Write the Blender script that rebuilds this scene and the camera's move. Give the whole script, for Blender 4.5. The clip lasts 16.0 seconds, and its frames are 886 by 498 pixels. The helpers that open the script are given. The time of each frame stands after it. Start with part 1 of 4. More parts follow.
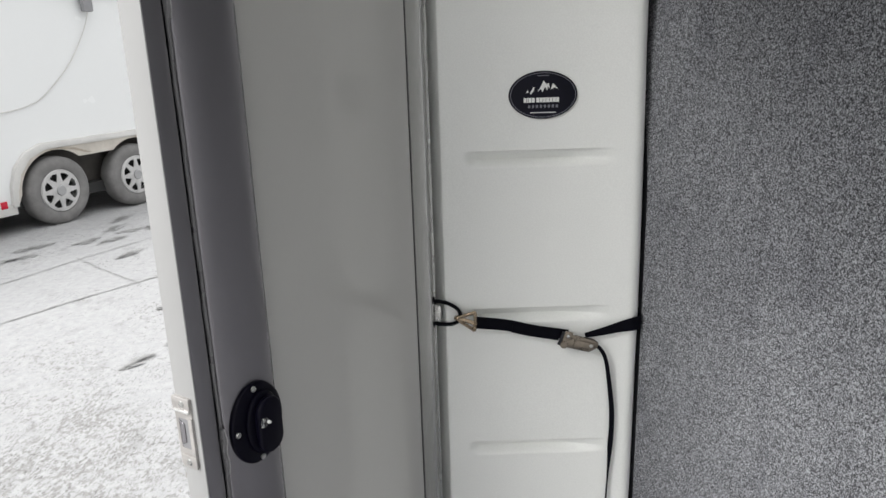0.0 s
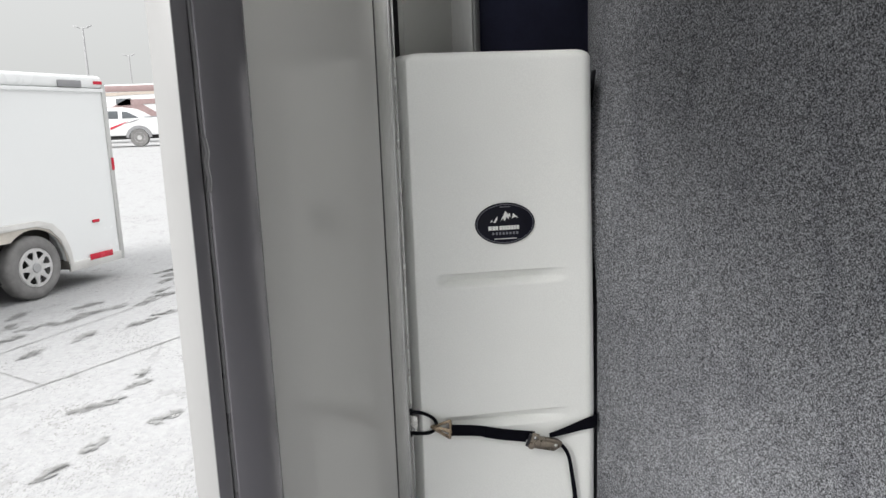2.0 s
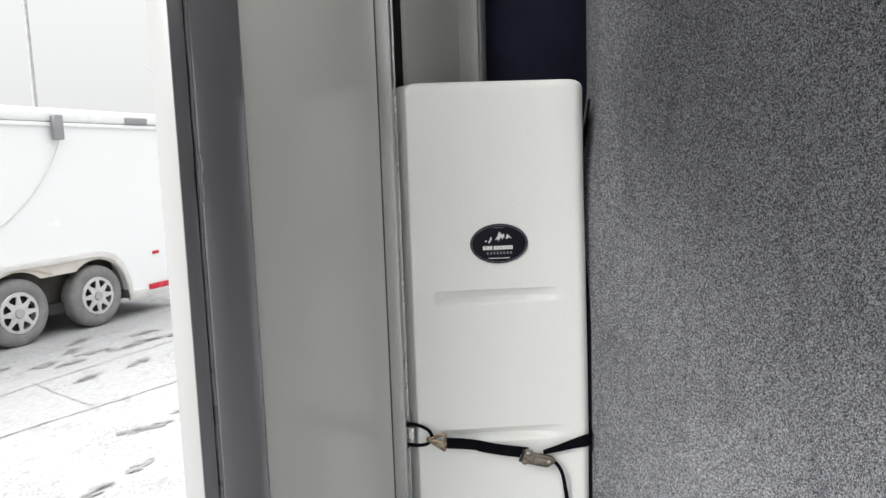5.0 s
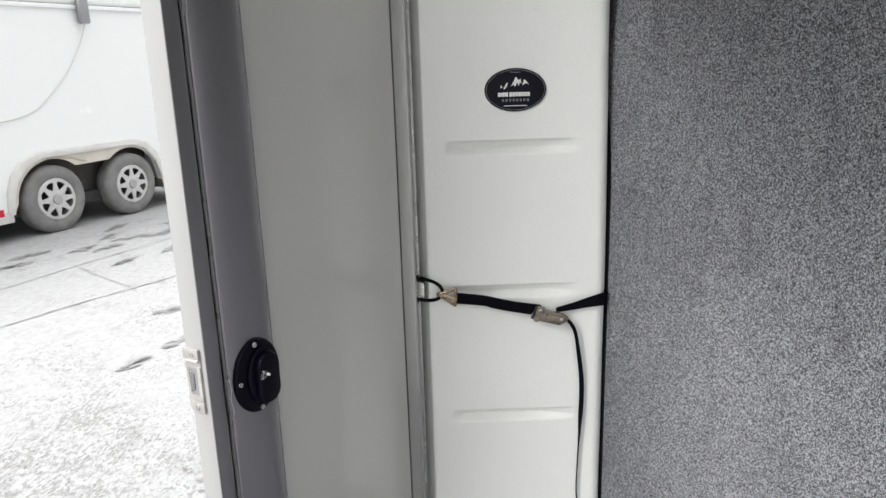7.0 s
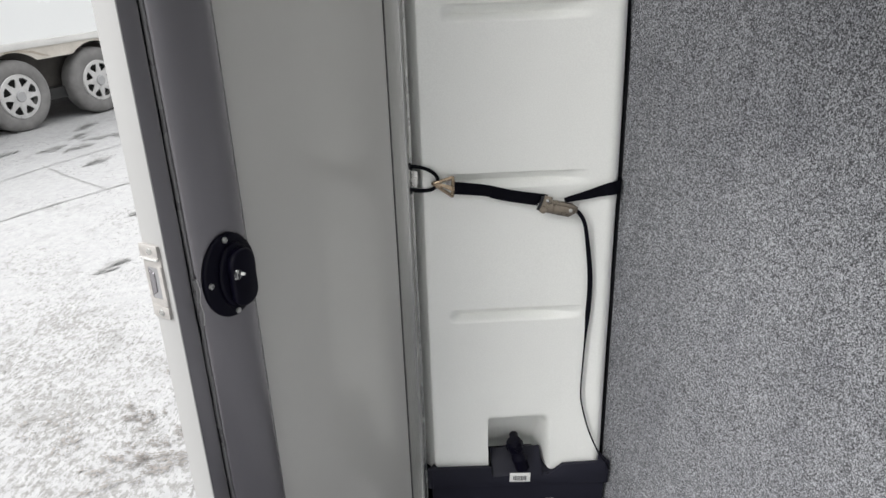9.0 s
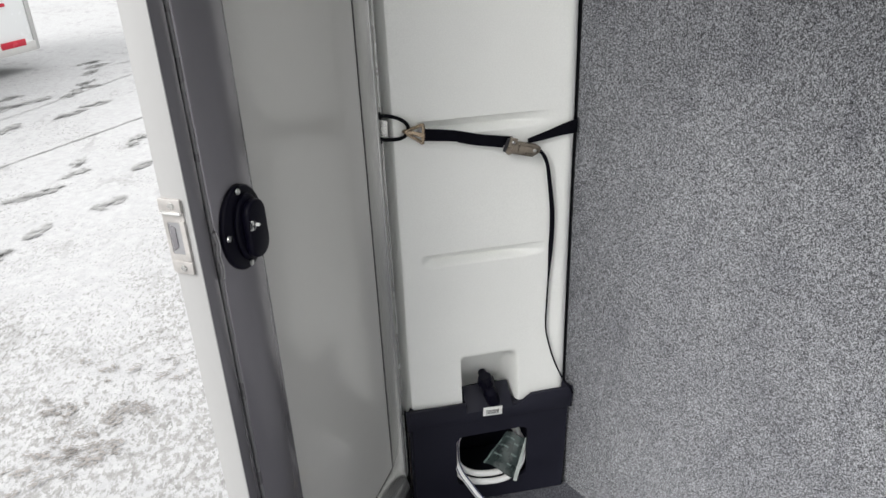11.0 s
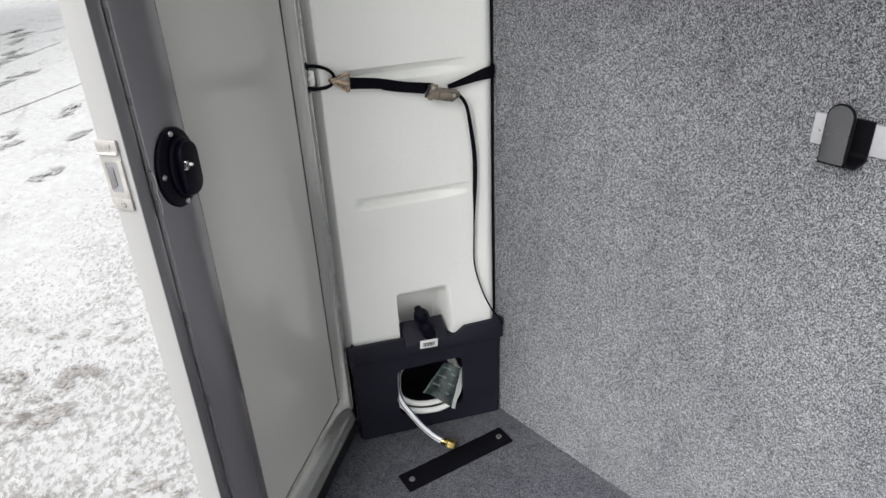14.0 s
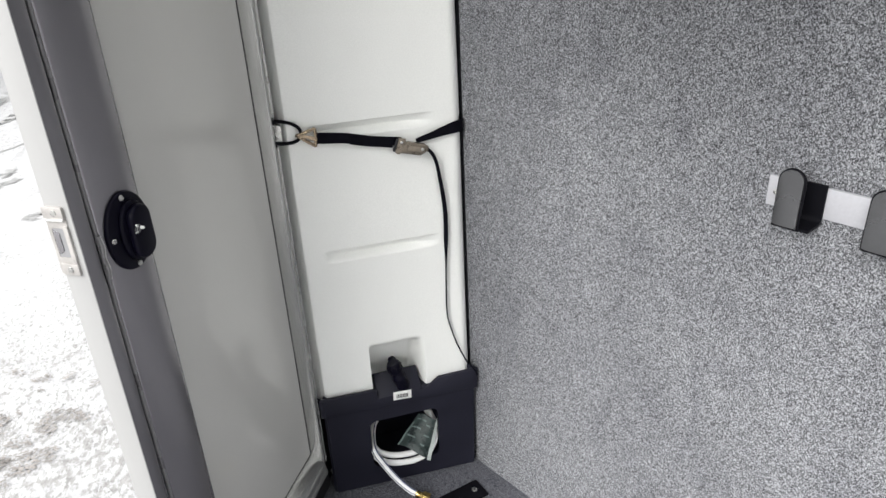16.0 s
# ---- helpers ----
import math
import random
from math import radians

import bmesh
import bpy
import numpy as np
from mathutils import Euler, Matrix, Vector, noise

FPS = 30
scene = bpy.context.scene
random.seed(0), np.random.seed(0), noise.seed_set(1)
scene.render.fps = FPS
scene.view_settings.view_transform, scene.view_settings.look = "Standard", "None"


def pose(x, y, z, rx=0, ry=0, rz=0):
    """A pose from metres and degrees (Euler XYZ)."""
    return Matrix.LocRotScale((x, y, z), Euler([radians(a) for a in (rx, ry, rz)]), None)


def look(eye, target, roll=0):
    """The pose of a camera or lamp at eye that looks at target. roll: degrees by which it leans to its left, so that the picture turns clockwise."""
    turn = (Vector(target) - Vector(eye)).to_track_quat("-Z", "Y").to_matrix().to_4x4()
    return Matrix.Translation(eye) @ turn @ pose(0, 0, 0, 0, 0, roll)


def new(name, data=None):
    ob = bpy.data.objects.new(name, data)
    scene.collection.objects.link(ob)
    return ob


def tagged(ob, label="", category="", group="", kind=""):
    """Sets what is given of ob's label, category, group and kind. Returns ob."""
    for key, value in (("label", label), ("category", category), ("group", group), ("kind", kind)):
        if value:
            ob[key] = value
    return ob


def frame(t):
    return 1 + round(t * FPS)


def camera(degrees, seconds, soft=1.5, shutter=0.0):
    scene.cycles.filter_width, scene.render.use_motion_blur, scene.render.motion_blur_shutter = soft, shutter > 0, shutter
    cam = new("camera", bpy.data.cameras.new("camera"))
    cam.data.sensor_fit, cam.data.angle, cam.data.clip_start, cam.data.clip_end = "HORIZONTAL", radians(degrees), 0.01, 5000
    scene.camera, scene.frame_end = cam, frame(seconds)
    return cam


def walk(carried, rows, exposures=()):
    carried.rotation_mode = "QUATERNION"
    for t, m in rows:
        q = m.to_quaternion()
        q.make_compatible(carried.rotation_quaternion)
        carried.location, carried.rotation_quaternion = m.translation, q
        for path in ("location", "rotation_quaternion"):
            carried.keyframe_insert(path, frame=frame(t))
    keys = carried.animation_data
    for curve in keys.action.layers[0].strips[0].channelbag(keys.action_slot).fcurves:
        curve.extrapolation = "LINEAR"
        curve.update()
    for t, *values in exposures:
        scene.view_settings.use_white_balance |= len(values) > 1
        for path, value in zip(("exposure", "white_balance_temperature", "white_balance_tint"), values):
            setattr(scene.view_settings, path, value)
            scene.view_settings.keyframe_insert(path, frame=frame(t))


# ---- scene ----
cam = camera(63.7, 16.0)
METRES, EYE, TILT, LEAN, TURN = 1.05, 1.322, 0.0, 0.0, 0.0
ROWS = [
    (0.0, 0.0, 0.0, 0.0, -0.5, -16.04, 1.74),
    (0.5, -0.038, -0.0099, 0.0202, -2.99, -15.68, 1.8),
    (1.0, -0.0836, -0.0411, 0.0308, -5.47, -14.84, 1.89),
    (1.5, -0.1053, -0.0657, 0.0647, -7.25, -12.95, 2.01),
    (2.0, -0.111, -0.0804, 0.0984, -8.22, -10.28, 2.16),
    (2.5, -0.1132, -0.0911, 0.1165, -8.58, -7.75, 2.19),
    (3.0, -0.1144, -0.0946, 0.1077, -8.65, -6.42, 2.17),
    (5.5, 0.0005, -0.1631, 0.0471, -2.55, -7.7, 1.82),
    (6.0, 0.0094, -0.1463, 0.0151, -1.95, -9.74, 1.72),
    (6.5, 0.0172, -0.1469, -0.0088, -1.62, -12.56, 1.71),
    (7.0, 0.0169, -0.1201, -0.0223, -1.01, -15.04, 1.68),
    (7.5, 0.007, -0.084, -0.038, -0.52, -17.37, 1.68),
    (8.0, 0.0012, -0.0464, -0.0512, -0.66, -19.78, 1.67),
    (8.5, 0.0147, 0.0021, -0.0688, -1.03, -21.82, 1.72),
    (11.0, -0.1556, -0.024, -0.0946, -12.79, -26.05, 2.07),
    (11.5, -0.1533, -0.0455, -0.0964, -14.31, -27.74, 2.2),
    (12.0, -0.1495, -0.0761, -0.0974, -15.17, -28.61, 2.24),
    (12.5, -0.1479, -0.1093, -0.0989, -15.5, -28.97, 2.26),
    (13.0, -0.1454, -0.1248, -0.0962, -16.05, -29.13, 2.3),
    (13.5, -0.1421, -0.1278, -0.0935, -16.75, -29.14, 2.34),
    (14.0, -0.142, -0.133, -0.0943, -17.27, -29.07, 2.38),
    (14.5, -0.1402, -0.1371, -0.0865, -17.52, -28.92, 2.43),
    (15.0, -0.1311, -0.1355, -0.0796, -17.62, -28.21, 2.42),
    (15.5, -0.1057, -0.1311, -0.0727, -17.51, -27.24, 2.5),
    (16.0, -0.0725, -0.1303, -0.0659, -16.99, -26.48, 2.52),
]
SKY = 0.86
EXPOSURES = [(0.0, 0.13), (1.5, 0.17), (2.5, 0.28), (3.0, 0.32), (5.5, 0.52), (8.5, 0.25), (11.0, 0.25), (14.5, 0.32), (16.0, 0.55)]
walk(cam, [(t, pose(0, 0, EYE, TILT, LEAN, TURN) @ pose(METRES * x, METRES * y, METRES * z, 90 + pitch, roll, yaw)) for t, x, y, z, yaw, pitch, roll in ROWS], EXPOSURES)

# ---- world and light: an overcast winter day ----
world = bpy.data.worlds.new("overcast_sky")
scene.world = world
world.use_nodes = True
wn, wl = world.node_tree.nodes, world.node_tree.links
wn.clear()
sky = wn.new("ShaderNodeTexSky")
sky.sky_type = "NISHITA"
sky.sun_disc = False
sky.sun_elevation, sky.sun_rotation = radians(38), radians(248)
sky.dust_density = 4.0
grey = wn.new("ShaderNodeHueSaturation")
grey.inputs["Saturation"].default_value = 0.12
wl.new(sky.outputs[0], grey.inputs["Color"])
tc = wn.new("ShaderNodeTexCoord")
sep = wn.new("ShaderNodeSeparateXYZ")
wl.new(tc.outputs["Generated"], sep.inputs[0])
cloud = wn.new("ShaderNodeValToRGB")          # cloud deck, brighter towards the zenith
mid = cloud.color_ramp.elements.new(0.35)
for e, (p, c) in zip(cloud.color_ramp.elements, ((0.0, (0.62, 0.63, 0.62)), (0.35, (0.78, 0.79, 0.79)), (1.0, (2.5, 2.52, 2.55)))):
    e.position, e.color = p, (*c, 1)
wl.new(sep.outputs["Z"], cloud.inputs[0])
b1, b2, add, out = (wn.new(k) for k in ("ShaderNodeBackground", "ShaderNodeBackground", "ShaderNodeAddShader", "ShaderNodeOutputWorld"))
b1.inputs["Strength"].default_value = 0.01
b2.inputs["Strength"].default_value = SKY
wl.new(grey.outputs[0], b1.inputs["Color"])
wl.new(cloud.outputs[0], b2.inputs["Color"])
wl.new(b1.outputs[0], add.inputs[0])
wl.new(b2.outputs[0], add.inputs[1])
wl.new(add.outputs[0], out.inputs[0])
sun = new("sun", bpy.data.lights.new("sun", "SUN"))
sun.data.energy, sun.data.angle, sun.data.color = 3.6, radians(35), (1.0, 0.99, 0.975)
sun.matrix_world = look((0, 0, 0), (0.74, 0.52, -0.70))


# ---- materials ----
def shader(name, color, rough=0.5, metal=0.0, coat=0.0, spec=0.5):
    m = bpy.data.materials.new(name)
    m.use_nodes = True
    b = m.node_tree.nodes["Principled BSDF"]
    b.inputs["Base Color"].default_value = (*color, 1)
    b.inputs["Roughness"].default_value = rough
    b.inputs["Metallic"].default_value = metal
    b.inputs["Coat Weight"].default_value = coat
    b.inputs["Coat Roughness"].default_value = 0.06
    b.inputs["Specular IOR Level"].default_value = spec
    return m, m.node_tree.nodes, m.node_tree.links, b


def noise_tex(n, l, scale, detail=4, rough=0.6, stretch=(1, 1, 1), kind="ShaderNodeTexNoise"):
    t = n.new(kind)
    c, mp = n.new("ShaderNodeTexCoord"), n.new("ShaderNodeMapping")
    mp.inputs["Scale"].default_value = stretch
    l.new(c.outputs["Object"], mp.inputs[0])
    l.new(mp.outputs[0], t.inputs["Vector"])
    t.inputs["Scale"].default_value = scale
    if kind == "ShaderNodeTexNoise":
        t.inputs["Detail"].default_value, t.inputs["Roughness"].default_value = detail, rough
    return t


def ramp(n, l, source, stops):
    r = n.new("ShaderNodeValToRGB")
    while len(r.color_ramp.elements) < len(stops):
        r.color_ramp.elements.new(0.5)
    for e, (p, c) in zip(r.color_ramp.elements, stops):
        e.position, e.color = p, (*c, 1) if len(c) == 3 else c
    l.new(source, r.inputs[0])
    return r.outputs[0]


def mixed(n, l, a, b, f, mode="MIX"):
    m = n.new("ShaderNodeMix")
    m.data_type, m.blend_type = "RGBA", mode
    for sock, v in ((m.inputs[0], f), (m.inputs[6], a), (m.inputs[7], b)):
        if isinstance(v, bpy.types.NodeSocket):
            l.new(v, sock)
        else:
            sock.default_value = v if not isinstance(v, tuple) else (*v, 1)
    return m.outputs[2]


def bumped(n, l, b, source, strength, distance):
    u = n.new("ShaderNodeBump")
    u.inputs["Strength"].default_value, u.inputs["Distance"].default_value = strength, distance
    l.new(source, u.inputs["Height"])
    l.new(u.outputs[0], b.inputs["Normal"])


def worn(name, color, rough, metal=0.0, coat=0.0, vary=0.12, grain=90, smear=4, stretch=(1, 1, 1), bump=0.1, rvary=0.12, spec=0.5, fine_dark=0.93):
    """A surface with soft smears, fine grain, uneven gloss and slight relief."""
    m, n, l, b = shader(name, color, rough, metal, coat, spec)
    big, fine = noise_tex(n, l, smear, 5, 0.6, stretch), noise_tex(n, l, grain, 3, 0.6, stretch)
    dark = tuple(c * (1 - vary) for c in color)
    light = tuple(min(1, c * (1 + vary)) for c in color)
    c1 = ramp(n, l, big.outputs["Fac"], [(0.3, dark), (0.7, light)])
    c2 = ramp(n, l, fine.outputs["Fac"], [(0.3, (fine_dark,) * 3), (0.7, (1.0, 1.0, 1.0))])
    l.new(mixed(n, l, c1, c2, 1.0, "MULTIPLY"), b.inputs["Base Color"])
    l.new(ramp(n, l, big.outputs["Fac"], [(0.3, (max(0.02, rough - rvary),) * 3), (0.7, (min(1, rough + rvary),) * 3)]), b.inputs["Roughness"])
    if bump:
        bumped(n, l, b, fine.outputs["Fac"], bump, 0.001)
    return m


def carpet_material(name, dark, mid, light, scale, tint=(1.0, 1.0, 1.0)):
    """Needled polyester pile: crisp light and dark flecks, brushed lanes and faint scuffs."""
    m, n, l, b = shader(name, mid, 0.95, spec=0.06)
    cells = noise_tex(n, l, scale, kind="ShaderNodeTexVoronoi", stretch=(1, 1, 0.72))
    cells.inputs["Randomness"].default_value = 1.0
    split = n.new("ShaderNodeSeparateColor")
    l.new(cells.outputs["Color"], split.inputs[0])
    tuft = noise_tex(n, l, scale * 0.33, 2, 0.6, (1, 1, 0.8))
    nap = noise_tex(n, l, 30, 3, 0.6, (1, 1, 0.8))
    wear = noise_tex(n, l, 3.2, 5, 0.62)
    lane = n.new("ShaderNodeTexNoise")
    c0, mp = n.new("ShaderNodeTexCoord"), n.new("ShaderNodeMapping")
    mp.inputs["Rotation"].default_value = (0, radians(38), 0)
    mp.inputs["Scale"].default_value = (1, 1, 0.28)
    l.new(c0.outputs["Object"], mp.inputs[0])
    l.new(mp.outputs[0], lane.inputs["Vector"])
    lane.inputs["Scale"].default_value, lane.inputs["Detail"].default_value = 17, 3
    lane.inputs["Distortion"].default_value = 0.8
    c = ramp(n, l, split.outputs[0], [(0.04, dark), (0.50, mid), (0.93, light)])
    w = ramp(n, l, wear.outputs["Fac"], [(0.32, (0.86, 0.86, 0.87)), (0.64, (1.04, 1.04, 1.04))])
    t = ramp(n, l, tuft.outputs["Fac"], [(0.34, (0.84, 0.84, 0.85)), (0.66, (1.14, 1.14, 1.14))])
    k = ramp(n, l, nap.outputs["Fac"], [(0.34, (0.93, 0.93, 0.94)), (0.64, (1.03, 1.03, 1.03))])
    d = ramp(n, l, lane.outputs["Fac"], [(0.30, (0.85, 0.85, 0.865)), (0.46, (1.0, 1.0, 1.0)), (0.75, (1.05, 1.05, 1.05))])
    for layer in (w, t, k, d, tint):
        c = mixed(n, l, c, layer, 1.0, "MULTIPLY")
    l.new(c, b.inputs["Base Color"])
    b.inputs["Sheen Weight"].default_value = 0.08
    bumped(n, l, b, split.outputs[1], 0.8, 0.0014)
    return m


CARPET_WALL = carpet_material("grey_carpet", (0.038, 0.039, 0.042), (0.170, 0.173, 0.182), (0.44, 0.447, 0.467), 880)
CARPET_FLOOR = carpet_material("dark_carpet", (0.024, 0.024, 0.030), (0.080, 0.081, 0.095), (0.20, 0.205, 0.226), 800)
TANK_WHITE = worn("white_polyethylene", (0.86, 0.865, 0.836), 0.42, vary=0.02, grain=420, smear=5, bump=0.04)
STAND_BLACK = worn("charcoal_plastic", (0.0120, 0.0120, 0.0205), 0.5, vary=0.2, grain=500, smear=9, bump=0.15, spec=0.28)
PANEL = worn("glossy_panel", (0.575, 0.567, 0.541), 0.24, coat=0.52, vary=0.022, grain=130, smear=2.0, bump=0.0, rvary=0.04, fine_dark=0.992)
STILE = worn("grey_stile", (0.265, 0.255, 0.272), 0.24, metal=0.62, vary=0.025, grain=160, smear=2, stretch=(1, 1, 0.3), bump=0.02, rvary=0.02, fine_dark=0.98)
ALU_STILE = worn("brushed_aluminium_stile", (0.60, 0.60, 0.59), 0.25, metal=0.8, vary=0.03, grain=200, smear=4, stretch=(1, 1, 0.15), bump=0.02, rvary=0.03, fine_dark=0.97)
ALU = worn("mill_aluminium", (0.62, 0.62, 0.61), 0.30, metal=0.9, vary=0.07, grain=260, smear=8, stretch=(1, 1, 0.08), bump=0.05)
ALU_PALE = worn("pale_aluminium", (0.56, 0.56, 0.55), 0.36, metal=0.3, vary=0.06, grain=200, smear=7, stretch=(1, 1, 0.15), bump=0.04)
ALU_RAIL = worn("scuffed_aluminium", (0.46, 0.46, 0.445), 0.26, metal=0.78, vary=0.03, grain=300, smear=5, stretch=(0.2, 1, 1), bump=0.01, rvary=0.03, fine_dark=0.97)
WHITE_EDGE = worn("pale_painted_edge", (0.345, 0.343, 0.341), 0.38, vary=0.03, grain=200, smear=5, stretch=(1, 1, 0.4), bump=0.01, fine_dark=0.985)
ALU_BRIGHT = worn("bright_aluminium", (0.80, 0.80, 0.79), 0.25, metal=0.7, vary=0.05, grain=200, smear=9)
# rubber of the seals, also the painted shade strip beside the tank
RUBBER_AND_SHADE = worn("black_rubber_and_shade", (0.010, 0.010, 0.012), 0.7, vary=0.25, grain=300, spec=0.2)
BLACK = worn("black_plastic", (0.0035, 0.0032, 0.0085), 0.36, vary=0.2, grain=300, smear=20, bump=0.03, spec=0.10)
# same hook steel twice: blackened for shaded parts, greyer for the sheen
BLACK_STEEL = worn("powder_coated_steel", (0.005, 0.005, 0.007), 0.5, vary=0.15, grain=600, smear=12, bump=0.1, spec=0.08)
HOOK_GREY = worn("satin_black_steel", (0.13, 0.131, 0.137), 0.22, metal=0.85, vary=0.1, grain=600, smear=12, bump=0.06)
PLATE_GREY = worn("grey_painted_steel", (0.50, 0.50, 0.53), 0.4, vary=0.04, grain=300, smear=12, bump=0.04)
# navy stands in for the shade in the corner beyond the tank
BAY_SHADE = worn("navy_corner_shade", (0.050, 0.053, 0.092), 0.9, vary=0.2, spec=0.1)
WEBBING = worn("black_webbing", (0.005, 0.005, 0.008), 0.9, vary=0.3, grain=900, smear=60, bump=0.5, spec=0.05)
BLACK_PAINT = worn("black_painted_steel", (0.005, 0.005, 0.007), 0.7, vary=0.2, grain=400, smear=14, bump=0.1, spec=0.04)
ZINC = worn("zinc_plate", (0.62, 0.62, 0.60), 0.3, metal=0.95, vary=0.1, grain=300, smear=40)
GOLD_ZINC = worn("yellow_zinc", (0.40, 0.31, 0.22), 0.24, metal=0.95, vary=0.3, grain=300, smear=50)
BUCKLE = worn("tarnished_buckle_metal", (0.25, 0.215, 0.175), 0.32, metal=0.95, vary=0.28, grain=500, smear=70, bump=0.25)
BRASS = worn("brass", (0.46, 0.34, 0.13), 0.25, metal=1.0, vary=0.12, grain=300, smear=60)
HOSE = worn("white_vinyl_hose", (0.80, 0.80, 0.79), 0.3, vary=0.03, grain=200, smear=30)
STRIPE = worn("dark_stripe", (0.02, 0.03, 0.10), 0.4)
BAG = worn("green_card_wrapper", (0.030, 0.044, 0.041), 0.3, vary=0.6, grain=120, smear=35, coat=0.6)
PRINT = worn("pale_print", (0.55, 0.60, 0.57), 0.5, vary=0.1)
PRINT_DIM = worn("dull_green_print", (0.13, 0.17, 0.16), 0.5, vary=0.2)
STICKER = worn("white_label", (0.78, 0.78, 0.76), 0.45, vary=0.03)
INK = worn("black_ink", (0.012, 0.012, 0.016), 0.4, vary=0.15)
BADGE = worn("navy_black_badge", (0.006, 0.006, 0.013), 0.4, vary=0.2, grain=200, smear=30, bump=0.0, spec=0.15)
BADGE_GREY = worn("grey_badge_print", (0.17, 0.17, 0.20), 0.4, vary=0.1)
WALL_WHITE = worn("white_wall_sheet", (0.60, 0.60, 0.57), 0.34, vary=0.02, grain=120, smear=2, bump=0.0, rvary=0.02, fine_dark=0.985)
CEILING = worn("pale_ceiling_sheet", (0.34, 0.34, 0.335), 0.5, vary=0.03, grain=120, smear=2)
TRAILER_WHITE = worn("white_gloss_paint", (0.80, 0.81, 0.81), 0.26, coat=0.3, vary=0.01, grain=30, smear=0.5, bump=0.0, rvary=0.03, fine_dark=0.99)
FENDER_GREY = worn("road_dusted_aluminium", (0.64, 0.63, 0.61), 0.5, metal=0.1, vary=0.08, grain=60, smear=5)
SKIRT_DUST = worn("beige_dusted_skirt", (0.58, 0.54, 0.485), 0.6, metal=0.1, vary=0.14, grain=50, smear=4)
ROAD_DUST = worn("tan_road_dust", (0.42, 0.37, 0.31), 0.7, vary=0.2, grain=60, smear=6)
TYRE = worn("dusty_tyre", (0.20, 0.195, 0.192), 0.85, vary=0.25, grain=80, smear=6, bump=0.4)
RIM = worn("silver_rim", (0.60, 0.595, 0.59), 0.38, metal=0.6, vary=0.15, grain=60, smear=10)
DARK = worn("dark_underside", (0.03, 0.03, 0.03), 0.8, vary=0.3)
SEAL_GREY = worn("grey_seal_bulb", (0.17, 0.166, 0.172), 0.32, metal=0.2, vary=0.12, grain=200, smear=20, bump=0.05)
PLATE_ZINC = worn("worn_pale_zinc", (0.46, 0.44, 0.425), 0.40, metal=0.35, vary=0.2, grain=300, smear=40)
WELL = worn("dusty_wheel_well", (0.085, 0.078, 0.072), 0.9, vary=0.3, grain=40, smear=5)
RED = worn("red_lens", (0.55, 0.015, 0.04), 0.2, vary=0.1)
# vehicle glass and the maroon stripe are lightened for distance haze
GLASS_DARK = worn("dark_glass", (0.13, 0.14, 0.15), 0.15, vary=0.1, bump=0.0)
RV_TAN = worn("tan_stripe", (0.52, 0.45, 0.39), 0.5)
RV_BROWN = worn("maroon_stripe", (0.33, 0.235, 0.23), 0.5)
POLE = worn("galvanised_pole", (0.30, 0.30, 0.31), 0.5, metal=0.4)

# paler than POLE: distance haze put into the poles' colour; also on hub caps
POLE_PALE = worn("pole_haze_grey", (0.40, 0.40, 0.405), 0.55, metal=0.1)


